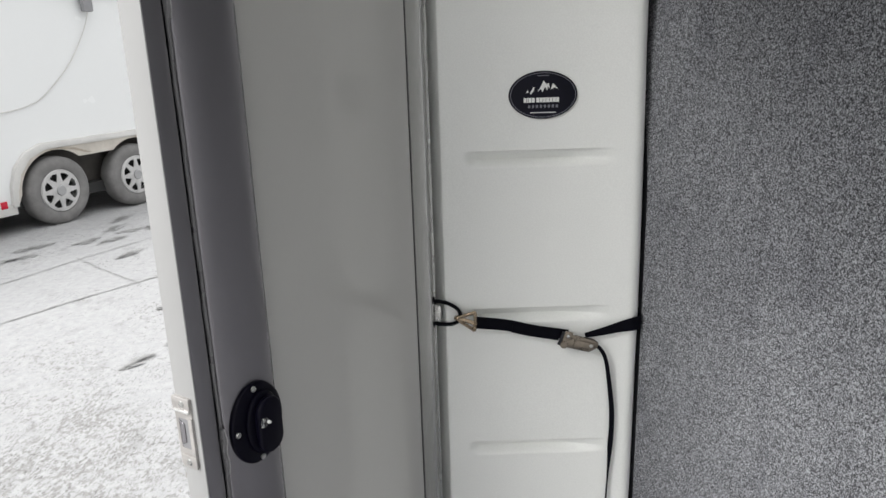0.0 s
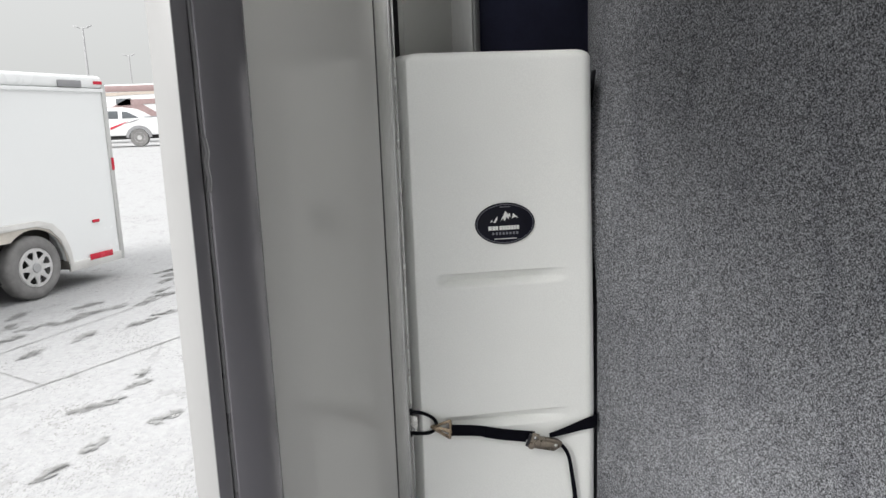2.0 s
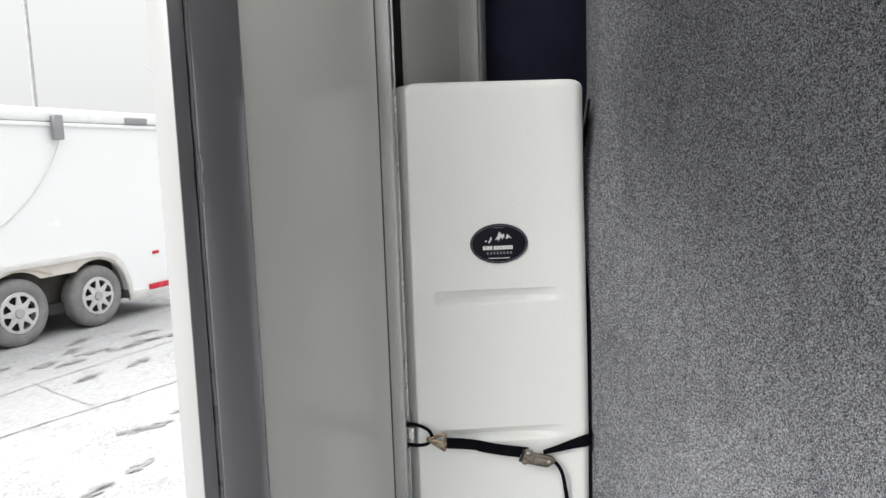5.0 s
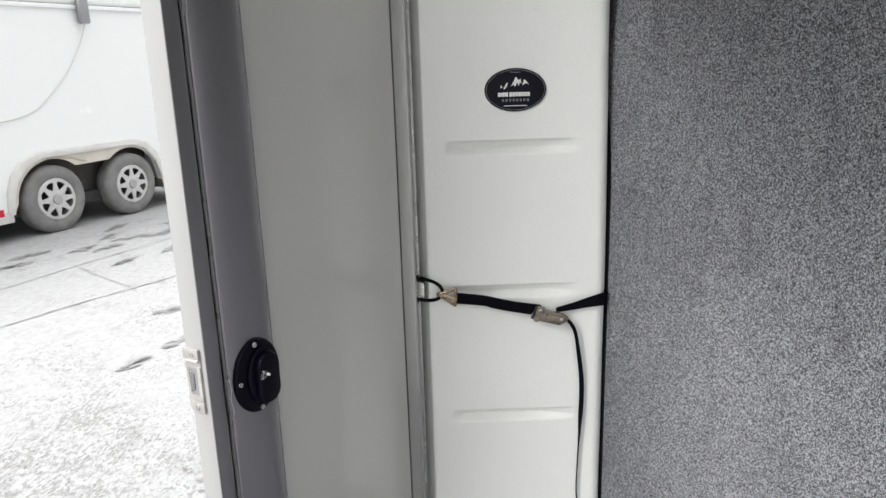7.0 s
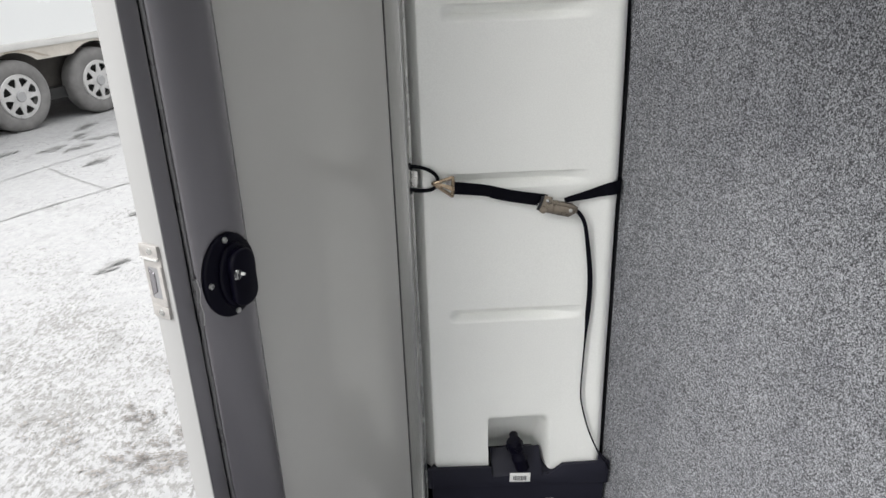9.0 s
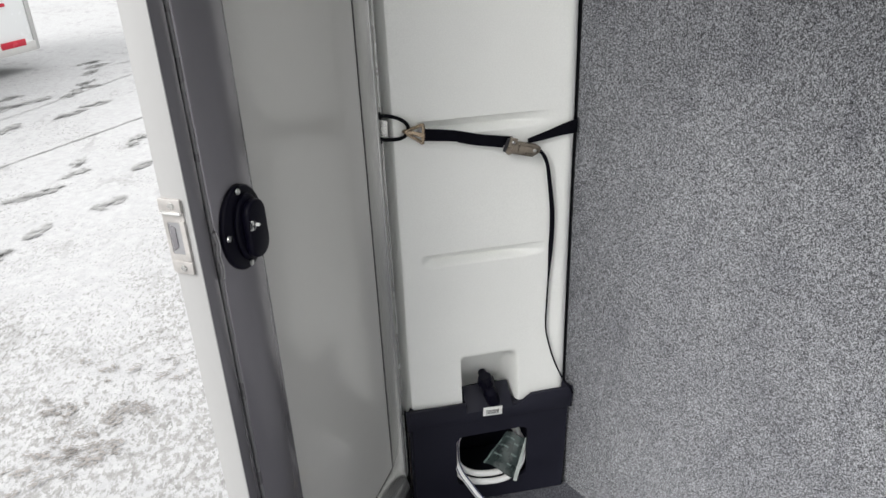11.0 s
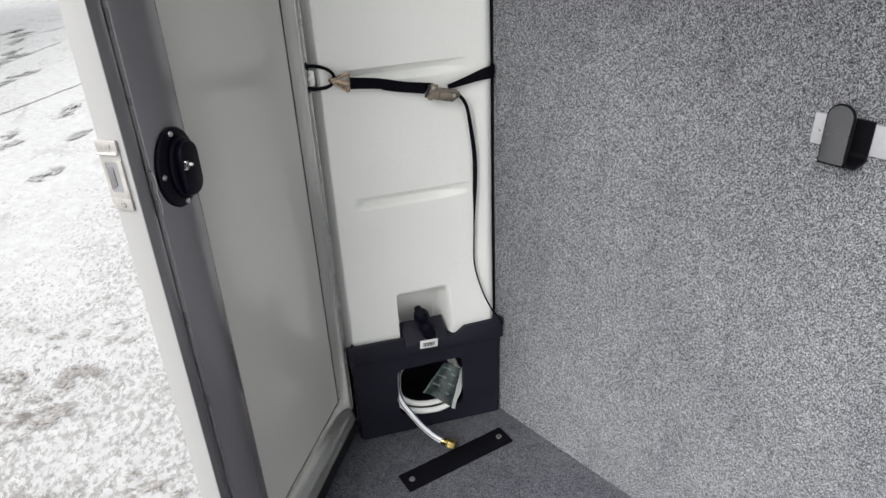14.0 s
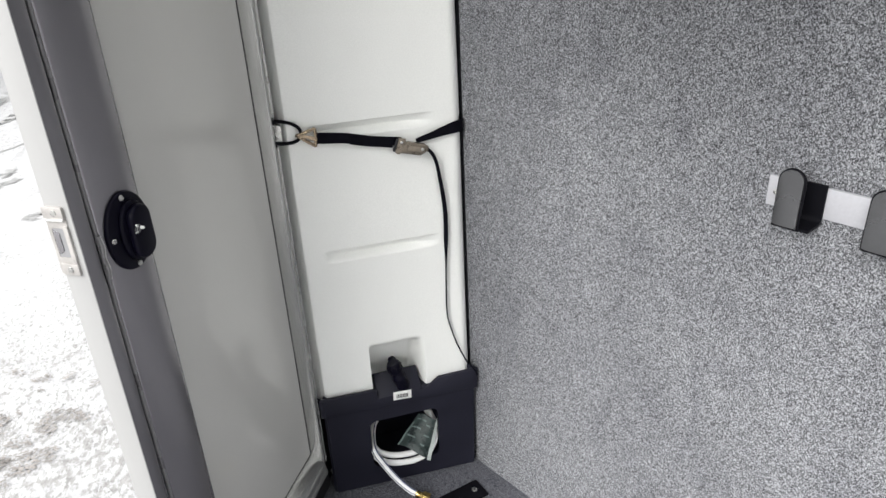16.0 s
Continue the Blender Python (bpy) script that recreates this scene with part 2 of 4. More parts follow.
def snow_material():
    """Thin trodden snow: gravel shows through in flecks, more of it close to the doorway."""
    m, n, l, b = shader("thin_snow", (0.8, 0.8, 0.8), 0.85, spec=0.2)
    patch = noise_tex(n, l, 1.7, 5, 0.66)
    fleck = noise_tex(n, l, 46, 7, 0.72, (1.0, 0.55, 1))
    dent = noise_tex(n, l, 17, 4, 0.6)
    grit = noise_tex(n, l, 70, 3, 0.7)
    c, sep = n.new("ShaderNodeTexCoord"), n.new("ShaderNodeSeparateXYZ")
    l.new(c.outputs["Object"], sep.inputs[0])
    zone = n.new("ShaderNodeMapRange")
    zone.interpolation_type = "SMOOTHSTEP"
    zone.inputs["From Min"].default_value, zone.inputs["From Max"].default_value = 4.4, 1.8
    zone.inputs["To Min"].default_value, zone.inputs["To Max"].default_value = 0.0, 0.108
    l.new(sep.outputs["Y"], zone.inputs["Value"])
    area = ramp(n, l, patch.outputs["Fac"], [(0.42, (0, 0, 0)), (0.70, (1, 1, 1))])
    mul, plus = n.new("ShaderNodeMath"), n.new("ShaderNodeMath")
    mul.operation = "MULTIPLY_ADD"
    l.new(area, mul.inputs[0])
    mul.inputs[1].default_value = 0.12
    l.new(fleck.outputs["Fac"], mul.inputs[2])
    l.new(mul.outputs[0], plus.inputs[0])
    l.new(zone.outputs[0], plus.inputs[1])
    bare = ramp(n, l, plus.outputs[0], [(0.63, (0, 0, 0)), (0.655, (0.66, 0.66, 0.66)), (0.78, (0.92, 0.92, 0.92))])
    soil = ramp(n, l, grit.outputs["Fac"], [(0.3, (0.145, 0.141, 0.136)), (0.7, (0.275, 0.27, 0.262))])
    white = ramp(n, l, dent.outputs["Fac"], [(0.3, (0.322, 0.322, 0.326)), (0.62, (0.372, 0.372, 0.373))])
    print_tex = noise_tex(n, l, 4.6, 3, 0.62, (1.5, 0.75, 1))
    lane = ramp(n, l, patch.outputs["Fac"], [(0.40, (0, 0, 0)), (0.56, (1, 1, 1))])
    tread = ramp(n, l, print_tex.outputs["Fac"], [(0.575, (0, 0, 0)), (0.625, (0.62, 0.62, 0.62))])
    white = mixed(n, l, white, (0.265, 0.265, 0.263), mixed(n, l, tread, lane, 1.0, "MULTIPLY"))
    fine = noise_tex(n, l, 68, 5, 0.66, (1.0, 0.5, 1))
    spread = noise_tex(n, l, 3.4, 4, 0.6)
    near = n.new("ShaderNodeMapRange")
    near.inputs["From Min"].default_value, near.inputs["From Max"].default_value = 4.7, 3.0
    l.new(sep.outputs["Y"], near.inputs["Value"])
    speck = mixed(n, l, ramp(n, l, fine.outputs["Fac"], [(0.57, (0, 0, 0)), (0.592, (0.95, 0.95, 0.95))]), ramp(n, l, spread.outputs["Fac"], [(0.36, (0.15, 0.15, 0.15)), (0.58, (1, 1, 1))]), 1.0, "MULTIPLY")
    speck = mixed(n, l, speck, near.outputs[0], 1.0, "MULTIPLY")
    white = mixed(n, l, white, (0.150, 0.149, 0.145), speck)
    l.new(mixed(n, l, white, soil, bare), b.inputs["Base Color"])
    bumped(n, l, b, dent.outputs["Fac"], 0.5, 0.02)
    return m


SNOW = snow_material()
PRESSED = worn("pressed_snow", (0.325, 0.325, 0.32), 0.85, vary=0.08, grain=60, smear=9, bump=0.2)
JOINT = worn("grey_pavement_joint", (0.275, 0.275, 0.268), 0.85, vary=0.3, grain=60, smear=9, bump=0.3)
TRODDEN = worn("trodden_snow", (0.285, 0.285, 0.28), 0.85, vary=0.2, grain=60, smear=9, bump=0.3)
BARE = worn("bare_wet_gravel", (0.23, 0.212, 0.198), 0.8, vary=0.35, grain=60, smear=9, bump=0.4)


# ---- building helpers ----
def mesh_of(bm, material, smooth=40):
    me = bpy.data.meshes.new("mesh")
    bmesh.ops.recalc_face_normals(bm, faces=bm.faces)
    bm.to_mesh(me)
    bm.free()
    if material:
        me.materials.append(material)
    if smooth:
        me.polygons.foreach_set("use_smooth", [True] * len(me.polygons))
        me.set_sharp_from_angle(angle=radians(smooth))
    return me


def part(name, bm, material, parent, label="", smooth=40):
    ob = new(name, mesh_of(bm, material, smooth))
    ob.parent = parent
    return tagged(ob, label)


def thing(name, m, label, category, group="", kind=""):
    ob = new(name)
    ob.empty_display_size = 0.1
    ob.matrix_world = m
    return tagged(ob, label, category, group, kind)


def solid(name, bm, material, m, label, category="", group="", kind="", smooth=40):
    ob = new(name, mesh_of(bm, material, smooth))
    ob.matrix_world = m
    return tagged(ob, label, category, group, kind)


def box(x0, x1, y0, y1, z0, z1, bevel=0.0, seg=2, bm=None):
    bm = bm or bmesh.new()
    r = bmesh.ops.create_cube(bm, size=1.0)
    bmesh.ops.scale(bm, vec=(x1 - x0, y1 - y0, z1 - z0), verts=r["verts"])
    bmesh.ops.translate(bm, vec=((x0 + x1) / 2, (y0 + y1) / 2, (z0 + z1) / 2), verts=r["verts"])
    if bevel:
        edges = list({e for v in r["verts"] for e in v.link_edges})
        bmesh.ops.bevel(bm, geom=edges, offset=bevel, segments=seg, affect="EDGES", profile=0.5)
    return bm


def moved(bm, m):
    bmesh.ops.transform(bm, matrix=m, verts=bm.verts)
    return bm


def prism(points, y0, y1, bevel=0.0, seg=2):
    """A plate with the outline (x, z), from y0 to y1."""
    bm = bmesh.new()
    f = bm.faces.new([bm.verts.new((x, y0, z)) for x, z in points])
    r = bmesh.ops.extrude_face_region(bm, geom=[f])
    bmesh.ops.translate(bm, vec=(0, y1 - y0, 0), verts=[v for v in r["geom"] if isinstance(v, bmesh.types.BMVert)])
    bmesh.ops.recalc_face_normals(bm, faces=bm.faces)
    if bevel:
        rim = [e for e in bm.edges if len({round(v.co.y, 6) for v in e.verts}) == 1]
        bmesh.ops.bevel(bm, geom=rim, offset=bevel, segments=seg, affect="EDGES", profile=0.5)
    return bm


def holed(outer, inner, y0, y1):
    """A plate with the outline outer and the opening inner, both (x, z)."""
    bm = bmesh.new()
    edges = []
    for loop in (outer, *(inner if isinstance(inner[0][0], tuple) else (inner,))):
        vs = [bm.verts.new((x, y0, z)) for x, z in loop]
        edges += [bm.edges.new((vs[i], vs[(i + 1) % len(vs)])) for i in range(len(vs))]
    r = bmesh.ops.triangle_fill(bm, edges=edges, use_beauty=True, normal=(0, -1, 0))
    faces = [g for g in r["geom"] if isinstance(g, bmesh.types.BMFace)]
    r = bmesh.ops.extrude_face_region(bm, geom=faces)
    bmesh.ops.translate(bm, vec=(0, y1 - y0, 0), verts=[v for v in r["geom"] if isinstance(v, bmesh.types.BMVert)])
    return bm


def rounded(x0, x1, z0, z1, r, seg=5):
    pts = []
    for cx, cz, a0 in ((x1 - r, z1 - r, 0), (x0 + r, z1 - r, 90), (x0 + r, z0 + r, 180), (x1 - r, z0 + r, 270)):
        for i in range(seg + 1):
            a = radians(a0 + 90 * i / seg)
            pts.append((cx + r * math.cos(a), cz + r * math.sin(a)))
    return pts


def oval(cx, cz, a, b, seg=40):
    return [(cx + a * math.cos(2 * math.pi * i / seg), cz + b * math.sin(2 * math.pi * i / seg)) for i in range(seg)]


def curve_points(points, steps=8, closed=False):
    """A smooth line through the points."""
    p = [Vector(q) for q in points]
    n = len(p)
    res = []
    for i in range(n if closed else n - 1):
        a, b = p[i], p[(i + 1) % n]
        pa = p[(i - 1) % n] if closed or i else a
        pb = p[(i + 2) % n] if closed or i + 2 < n else b
        for k in range(steps):
            t = k / steps
            res.append(0.5 * (2 * a + (b - pa) * t + (2 * pa - 5 * a + 4 * b - pb) * t * t + (3 * a - pa - 3 * b + pb) * t ** 3))
    if not closed:
        res.append(p[-1])
    return res


def tube(points, radius, seg=10, closed=False, bm=None):
    bm = bm or bmesh.new()
    n = len(points)
    rings, side = [], None
    for i in range(n):
        a = points[i - 1] if i or closed else points[0]
        b = points[(i + 1) % n] if i + 1 < n or closed else points[-1]
        d = (b - a).normalized()
        if side is None:
            side = d.orthogonal().normalized()
        side = (side - d * side.dot(d)).normalized()
        up = d.cross(side)
        rings.append([bm.verts.new(points[i] + radius * (math.cos(2 * math.pi * k / seg) * side + math.sin(2 * math.pi * k / seg) * up)) for k in range(seg)])
    for i in range(n if closed else n - 1):
        a, b = rings[i], rings[(i + 1) % n]
        for k in range(seg):
            bm.faces.new((a[k], a[(k + 1) % seg], b[(k + 1) % seg], b[k]))
    if not closed:
        bm.faces.new(rings[0]), bm.faces.new(rings[-1])
    return bm


def ribbon(points, widths, sides, thick):
    """A flat band along points; sides: the direction across the band at each point."""
    bm = bmesh.new()
    rows = []
    for i, p in enumerate(points):
        a, b = points[max(0, i - 1)], points[min(len(points) - 1, i + 1)]
        d = (b - a).normalized()
        s = (sides[i] - d * sides[i].dot(d)).normalized()
        u = d.cross(s) * thick / 2
        w = s * widths[i] / 2
        rows.append([bm.verts.new(p + q) for q in (w + u, w - u, -w - u, -w + u)])
    for a, b in zip(rows, rows[1:]):
        for k in range(4):
            bm.faces.new((a[k], a[(k + 1) % 4], b[(k + 1) % 4], b[k]))
    bm.faces.new(rows[0]), bm.faces.new(rows[-1])
    return bm


def lathe(profile, seg=24, bm=None, caps=True):
    """Turned round z: profile of (radius, z)."""
    bm = bm or bmesh.new()
    rings = [[bm.verts.new((r * math.cos(2 * math.pi * k / seg), r * math.sin(2 * math.pi * k / seg), z)) for k in range(seg)] for r, z in profile]
    for a, b in zip(rings, rings[1:]):
        for k in range(seg):
            bm.faces.new((a[k], a[(k + 1) % seg], b[(k + 1) % seg], b[k]))
    if caps:
        bm.faces.new(rings[0]), bm.faces.new(rings[-1])
    return bm


def smooth_step(a, b, x):
    t = min(1.0, max(0.0, (x - a) / (b - a)))
    return t * t * (3 - 2 * t)


def axes(origin, along):
    """A frame whose x runs along a wall and whose y points away from the room."""
    d = Vector((along[0], along[1], 0)).normalized()
    m = Matrix(((d.x, -d.y, 0), (d.y, d.x, 0), (0, 0, 1))).to_4x4()
    return Matrix.Translation(origin) @ m


DOOR_WALL = axes((-0.035, 1.136, 0), (0.515, 0.857))       # s = 0 near the hinge post
SLANT_WALL = axes((0.180, 1.505, 0), (0.414, -0.910))      # starts in the acute corner
TANK_AT = pose(0.164, 1.14, 0)

# ---- the trailer that the camera looks into ----
CEIL = 1.97
CORNER = 0.44                                               # end of the door wall, along its line
REAR = -0.05                                                # the trailer is open towards the camera from here
LONG = (1.505 - REAR) / 0.910


def deck(z0, z1, gap=0.0):
    """Floor or ceiling between the two walls; gap: how far the ceiling stays clear of the door leaf, an added slot for
    sky light.
    """
    bm = bmesh.new()
    c = SLANT_WALL @ Vector((LONG, 0, 0))
    k = (REAR - 1.136 + 0.515 * gap) / 0.857
    plan = [(DOOR_WALL @ Vector((CORNER, 0, 0))) + Vector((0, 0.03, 0))]
    if gap:
        plan += [DOOR_WALL @ Vector((-0.05, 0, 0)), DOOR_WALL @ Vector((-0.05, -gap, 0))]
    plan += [DOOR_WALL @ Vector((k, -gap, 0)), Vector((c.x, REAR, 0))]
    f = bm.faces.new([bm.verts.new((v.x, v.y, z0)) for v in plan])
    r = bmesh.ops.extrude_face_region(bm, geom=[f])
    bmesh.ops.translate(bm, vec=(0, 0, z1 - z0), verts=[v for v in r["geom"] if isinstance(v, bmesh.types.BMVert)])
    return bm


FAR = -1.37
solid("floor", deck(-0.08, 0.0), CARPET_FLOOR, Matrix(), "dark grey carpeted trailer floor", kind="structure", smooth=0)
# unseen ceiling; its slot over the door leaf lights panel and tank
solid("ceiling", deck(CEIL, CEIL + 0.05, 0.245), CEILING, Matrix(), "pale sheet ceiling out of view, cut back for sky light", kind="structure", smooth=0)
# added bay in front of the slanted divider, navy for the shade beside and above the tank
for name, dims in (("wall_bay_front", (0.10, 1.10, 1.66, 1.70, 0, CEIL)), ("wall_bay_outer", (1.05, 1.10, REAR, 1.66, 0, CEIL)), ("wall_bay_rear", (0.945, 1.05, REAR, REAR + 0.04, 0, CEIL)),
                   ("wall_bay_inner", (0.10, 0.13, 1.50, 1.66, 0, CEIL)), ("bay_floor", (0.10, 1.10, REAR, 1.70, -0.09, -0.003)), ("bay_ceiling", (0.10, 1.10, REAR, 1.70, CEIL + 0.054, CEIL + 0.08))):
    solid(name, box(*dims), CARPET_FLOOR if name == "bay_floor" else BAY_SHADE, Matrix(), "added dark carpet floor of the shade bay" if name == "bay_floor" else "added bay wall, navy in place of corner shade", kind="structure", smooth=0)
for name, dims in (("wall_outer_front", (0.08, 1.12, 1.704, 1.72, -0.09, CEIL + 0.08)), ("wall_outer_side", (1.104, 1.12, REAR, 1.704, -0.09, CEIL + 0.08)), ("roof_outer", (0.10, 1.12, REAR, 1.72, CEIL + 0.084, CEIL + 0.10))):
    solid(name, box(*dims), TRAILER_WHITE, Matrix(), "plain white outer skin of the trailer", kind="structure", smooth=0)
# added out of view to keep the slot's sky light off the slanted wall
solid("sky_light_baffle", box((REAR - 1.136 + 0.126) / 0.857 + 0.03, -0.11, -0.270, -0.246, 1.705, CEIL - 0.001, 0.003), WALL_WHITE, DOOR_WALL, "added pale baffle along the ceiling edge, out of view", kind="structure")
# added behind the view, cuts high sky light from the top of the walls
solid("rear_light_block", box((DOOR_WALL @ Vector((FAR, 0, 0))).x, (SLANT_WALL @ Vector((LONG, 0, 0))).x, REAR - 0.04, REAR, 1.70, CEIL + 0.05), WALL_WHITE, Matrix(), "added pale light block over the open rear, out of view", kind="structure", smooth=0)


def slant_plan(start, nose):
    """Plan of the carpeted wall: straight along x, then a rounded end that turns away into the bay."""
    arc = [(start - nose * math.sin(radians(a)), nose - nose * math.cos(radians(a))) for a in range(0, 73, 4)]
    s, y = arc[-1]
    return [(LONG, 0.05), (LONG, 0.0)] + arc + [(s - 0.03, y + 0.05), (s + 0.02, y + 0.05), (s + 0.05, y), (start - 0.11, 0.11), (start, 0.05)]


bm = bmesh.new()
rings = []
for z in [0, 1.25] + [1.25 + 0.0275 * i for i in range(1, 12)] + [CEIL]:        # the end rounds off wider above the tank, shaped to darken towards the corner
    k = smooth_step(1.28, 1.54, z)
    rings.append([bm.verts.new((x, y, z)) for x, y in slant_plan(0.42 + 0.10 * k, 0.30 + 0.09 * k)])
for p, q in zip(rings, rings[1:]):
    for k in range(len(p)):
        bm.faces.new((p[k], p[(k + 1) % len(p)], q[(k + 1) % len(p)], q[k]))
bm.faces.new(rings[0]), bm.faces.new(rings[-1])
solid("wall_slant", bm, CARPET_WALL, SLANT_WALL, "slanted divider wall covered in flecked grey carpet", kind="structure", smooth=50)
bm = bmesh.new()
rings = []
for i in range(46):                                                             # a black strip for the gap's shade, follows the rounded end up to the tank's top
    z = 0.27 + 1.235 * i / 45
    k = smooth_step(1.28, 1.54, z)
    start, nose, drift = 0.42 + 0.10 * k, 0.30 + 0.09 * k, 0.044 * smooth_step(1.05, 1.42, z)
    ring = []
    for x, lift in ((0.3640, 0.010), (0.3640, -0.0025), (0.3660, -0.0030), (0.3815, -0.0030), (0.3835, -0.0020), (0.3835, 0.010)):
        x -= drift
        ring.append(bm.verts.new((x, nose - math.sqrt(nose * nose - max(0.0, start - x) ** 2) + lift, z)))
    rings.append(ring)
for p, q in zip(rings, rings[1:]):
    for k in range(6):
        bm.faces.new((p[k], p[(k + 1) % 6], q[(k + 1) % 6], q[k]))
bm.faces.new(rings[0]), bm.faces.new(rings[-1])
solid("tank_gap_shade", bm, RUBBER_AND_SHADE, SLANT_WALL, "black strip for the shade between tank and carpeted wall", kind="structure")
wall = thing("wall_door_side", DOOR_WALL, "side wall of pale sheet between aluminium posts", "wall", kind="structure")
part("wall_sheet", box(0.105, 0.372, 0.012, 0.04, 0, CEIL), WALL_WHITE, wall, "pale grey wall sheet")
part("post", box(0.336, 0.3425, -0.033, 0.04, 0, CEIL, 0.0015), ALU_PALE, wall, "dull aluminium corner post")
part("post_trim", box(0.3432, 0.372, -0.038, 0.04, 0, CEIL, 0.003), WHITE_EDGE, wall, "pale trim on the corner post")
part("weatherstrip", box(0.024, 0.104, 0.020, 0.05, 0, CEIL, 0.003), RUBBER_AND_SHADE, wall, "black rubber weatherstrip")
# unseen header, made tall to block sky light from the slanted wall
part("header", box(FAR, 0.026, 0.004, 0.05, 1.884, 2.12), ALU_PALE, wall)
part("sill", box(FAR, CORNER, 0.0, 0.07, -0.08, -0.004), ALU, wall, "aluminium door sill")
part("sill_seal", box(-0.475, 0.020, 0.004, 0.03, -0.004, 0.049, 0.004), RUBBER_AND_SHADE, wall, "black rubber door seal")


# ---- the door leaf ----
def build_door():
    door = thing("door_1", DOOR_WALL, "narrow trailer door with recessed glossy panel and aluminium frame", "door", kind="structure")
    z0, z1 = 0.050, 1.88
    part("panel", box(-0.375, 0.012, 0.020, 0.031, 0.10, 1.84), PANEL, door, "glossy pale grey door panel")
    part("hinge_stile", box(0.0075, 0.0222, -0.0085, 0.033, z0 + 0.05, z1, 0.002), ALU_STILE, door, "pale aluminium door stile")
    part("edge_bead", box(0.0078, 0.0090, -0.0100, -0.0080, z0 + 0.052, z1, 0.0004), WHITE_EDGE, door, "bright aluminium edge bead")
    part("edge_bead", box(0.0208, 0.0221, -0.0100, -0.0080, z0 + 0.052, z1, 0.0004), ALU_BRIGHT, door, "bright aluminium edge bead")
    stile = prism([(-0.4475, 0.0335), (-0.4475, 0.003), (-0.4445, 0.0), (-0.364, 0.0), (-0.357, 0.0025), (-0.3535, 0.008), (-0.3525, 0.0205), (-0.3525, 0.0335)], z0, z1)
    part("latch_stile", moved(stile, Matrix(((1, 0, 0, 0), (0, 0, 1, 0), (0, 1, 0, 0), (0, 0, 0, 1)))), STILE, door, "grey painted latch stile", smooth=60)
    ledge = prism([(0.0195, 0.128), (0.0, 0.121), (-0.011, 0.110), (-0.0145, 0.098), (-0.0150, 0.090), (-0.0175, 0.087), (-0.0175, 0.080), (-0.0140, 0.078), (-0.0120, 0.050), (0.033, 0.050), (0.033, 0.128)], -0.3515, 0.0072)
    part("bottom_rail", moved(ledge, Matrix(((0, 1, 0, 0), (1, 0, 0, 0), (0, 0, 1, 0), (0, 0, 0, 1)))), ALU_RAIL, door, "scuffed aluminium bottom rail", smooth=50)
    part("bottom_sweep", box(-0.3515, 0.0072, -0.0178, -0.0122, 0.043, 0.0795, 0.002), RUBBER_AND_SHADE, door, "black rubber bottom sweep")
    part("panel_groove", box(0.0062, 0.0073, 0.0188, 0.0200, 0.128, 1.82), DARK, door, "dark panel joint")
    part("panel_groove", box(-0.3515, 0.0072, 0.0188, 0.0200, 0.1285, 0.1297), DARK, door, "dark panel joint")
    part("top_rail", box(-0.3515, 0.0072, -0.0085, 0.033, 1.81, z1, 0.004), ALU, door)
    part("outer_frame", box(-0.4795, -0.4560, 0.0, 0.033, z0, z1, 0.0015), STILE, door, "grey door frame strip")
    part("edge_cap", box(-0.4815, -0.4798, -0.0005, 0.0335, z0, z1, 0.0006), WHITE_EDGE, door, "pale painted door edge")
    part("seal_channel", box(-0.4556, -0.4479, 0.0045, 0.030, z0, z1), RUBBER_AND_SHADE, door, "black channel behind the seal")
    line = [Vector((-0.4503 + 0.0005 * math.sin(i * 1.7) + 0.0006 * noise.noise(Vector((i * 0.4, 0, 5))), 0.0018, z0 + (z1 - z0) * i / 80)) for i in range(81)]
    part("seal", tube(line, 0.0023, 8), SEAL_GREY, door, "grey rubber bulb seal")
    lip = [Vector((-0.4549 + 0.0004 * math.sin(i * 1.3), 0.0030, z0 + (z1 - z0) * i / 60)) for i in range(61)]
    part("seal_lip", tube(lip, 0.0010, 6), RUBBER_AND_SHADE, door, "thin black seal lip")
    for z in (0.265, 0.865, 1.385):
        crease = curve_points([(-0.4535, -0.0006, z - 0.030), (-0.4526, -0.0020, z - 0.016), (-0.4540, -0.0012, z), (-0.4522, -0.0020, z + 0.014), (-0.4535, -0.0006, z + 0.030)], 5)
        fold = part("seal_fold", tube([p + Vector((0.0024, -0.0006, 0)) for p in crease], 0.0027, 8), SEAL_GREY, door, "creased grey seal joint")
        # thin pale strand stands in for the highlight along the fold
        part("crease", tube([p + Vector((0.0040, -0.0026, 0)) for p in crease], 0.0008, 6), ALU_PALE, fold, "pale strand for the highlight on the fold")
    return door


door = build_door()


# ---- the water tank ----
def tank_outline():
    """Plan of the corner tank, front at y = 0: dense along the front, sides running back along the two walls."""
    w0, w1, r = -0.164, 0.164, 0.020
    pts = [(w0 + 0.006 + (w1 - w0 - 0.006 - r) * i / 90, 0.0) for i in range(91)]
    for i in range(1, 8):
        a = radians(-90 + 78 * i / 7)
        pts.append((w1 - r + r * math.cos(a), r + r * math.sin(a)))
    side = [(w1 - 0.0004, r), (w1 - 0.075, 0.20), (-0.070, 0.198), (-0.1848, 0.0425)]
    for (x0, y0), (x1, y1) in zip(side, side[1:]):
        for i in range(1, 13):
            pts.append((x0 + (x1 - x0) * i / 12, y0 + (y1 - y0) * i / 12))
    pts += [(-0.1795, 0.0365), (-0.1745, 0.0300), (-0.1705, 0.0240), (-0.1685, 0.0175), (-0.1665, 0.0110), (-0.1645, 0.0055), (-0.1625, 0.0018)]
    return pts


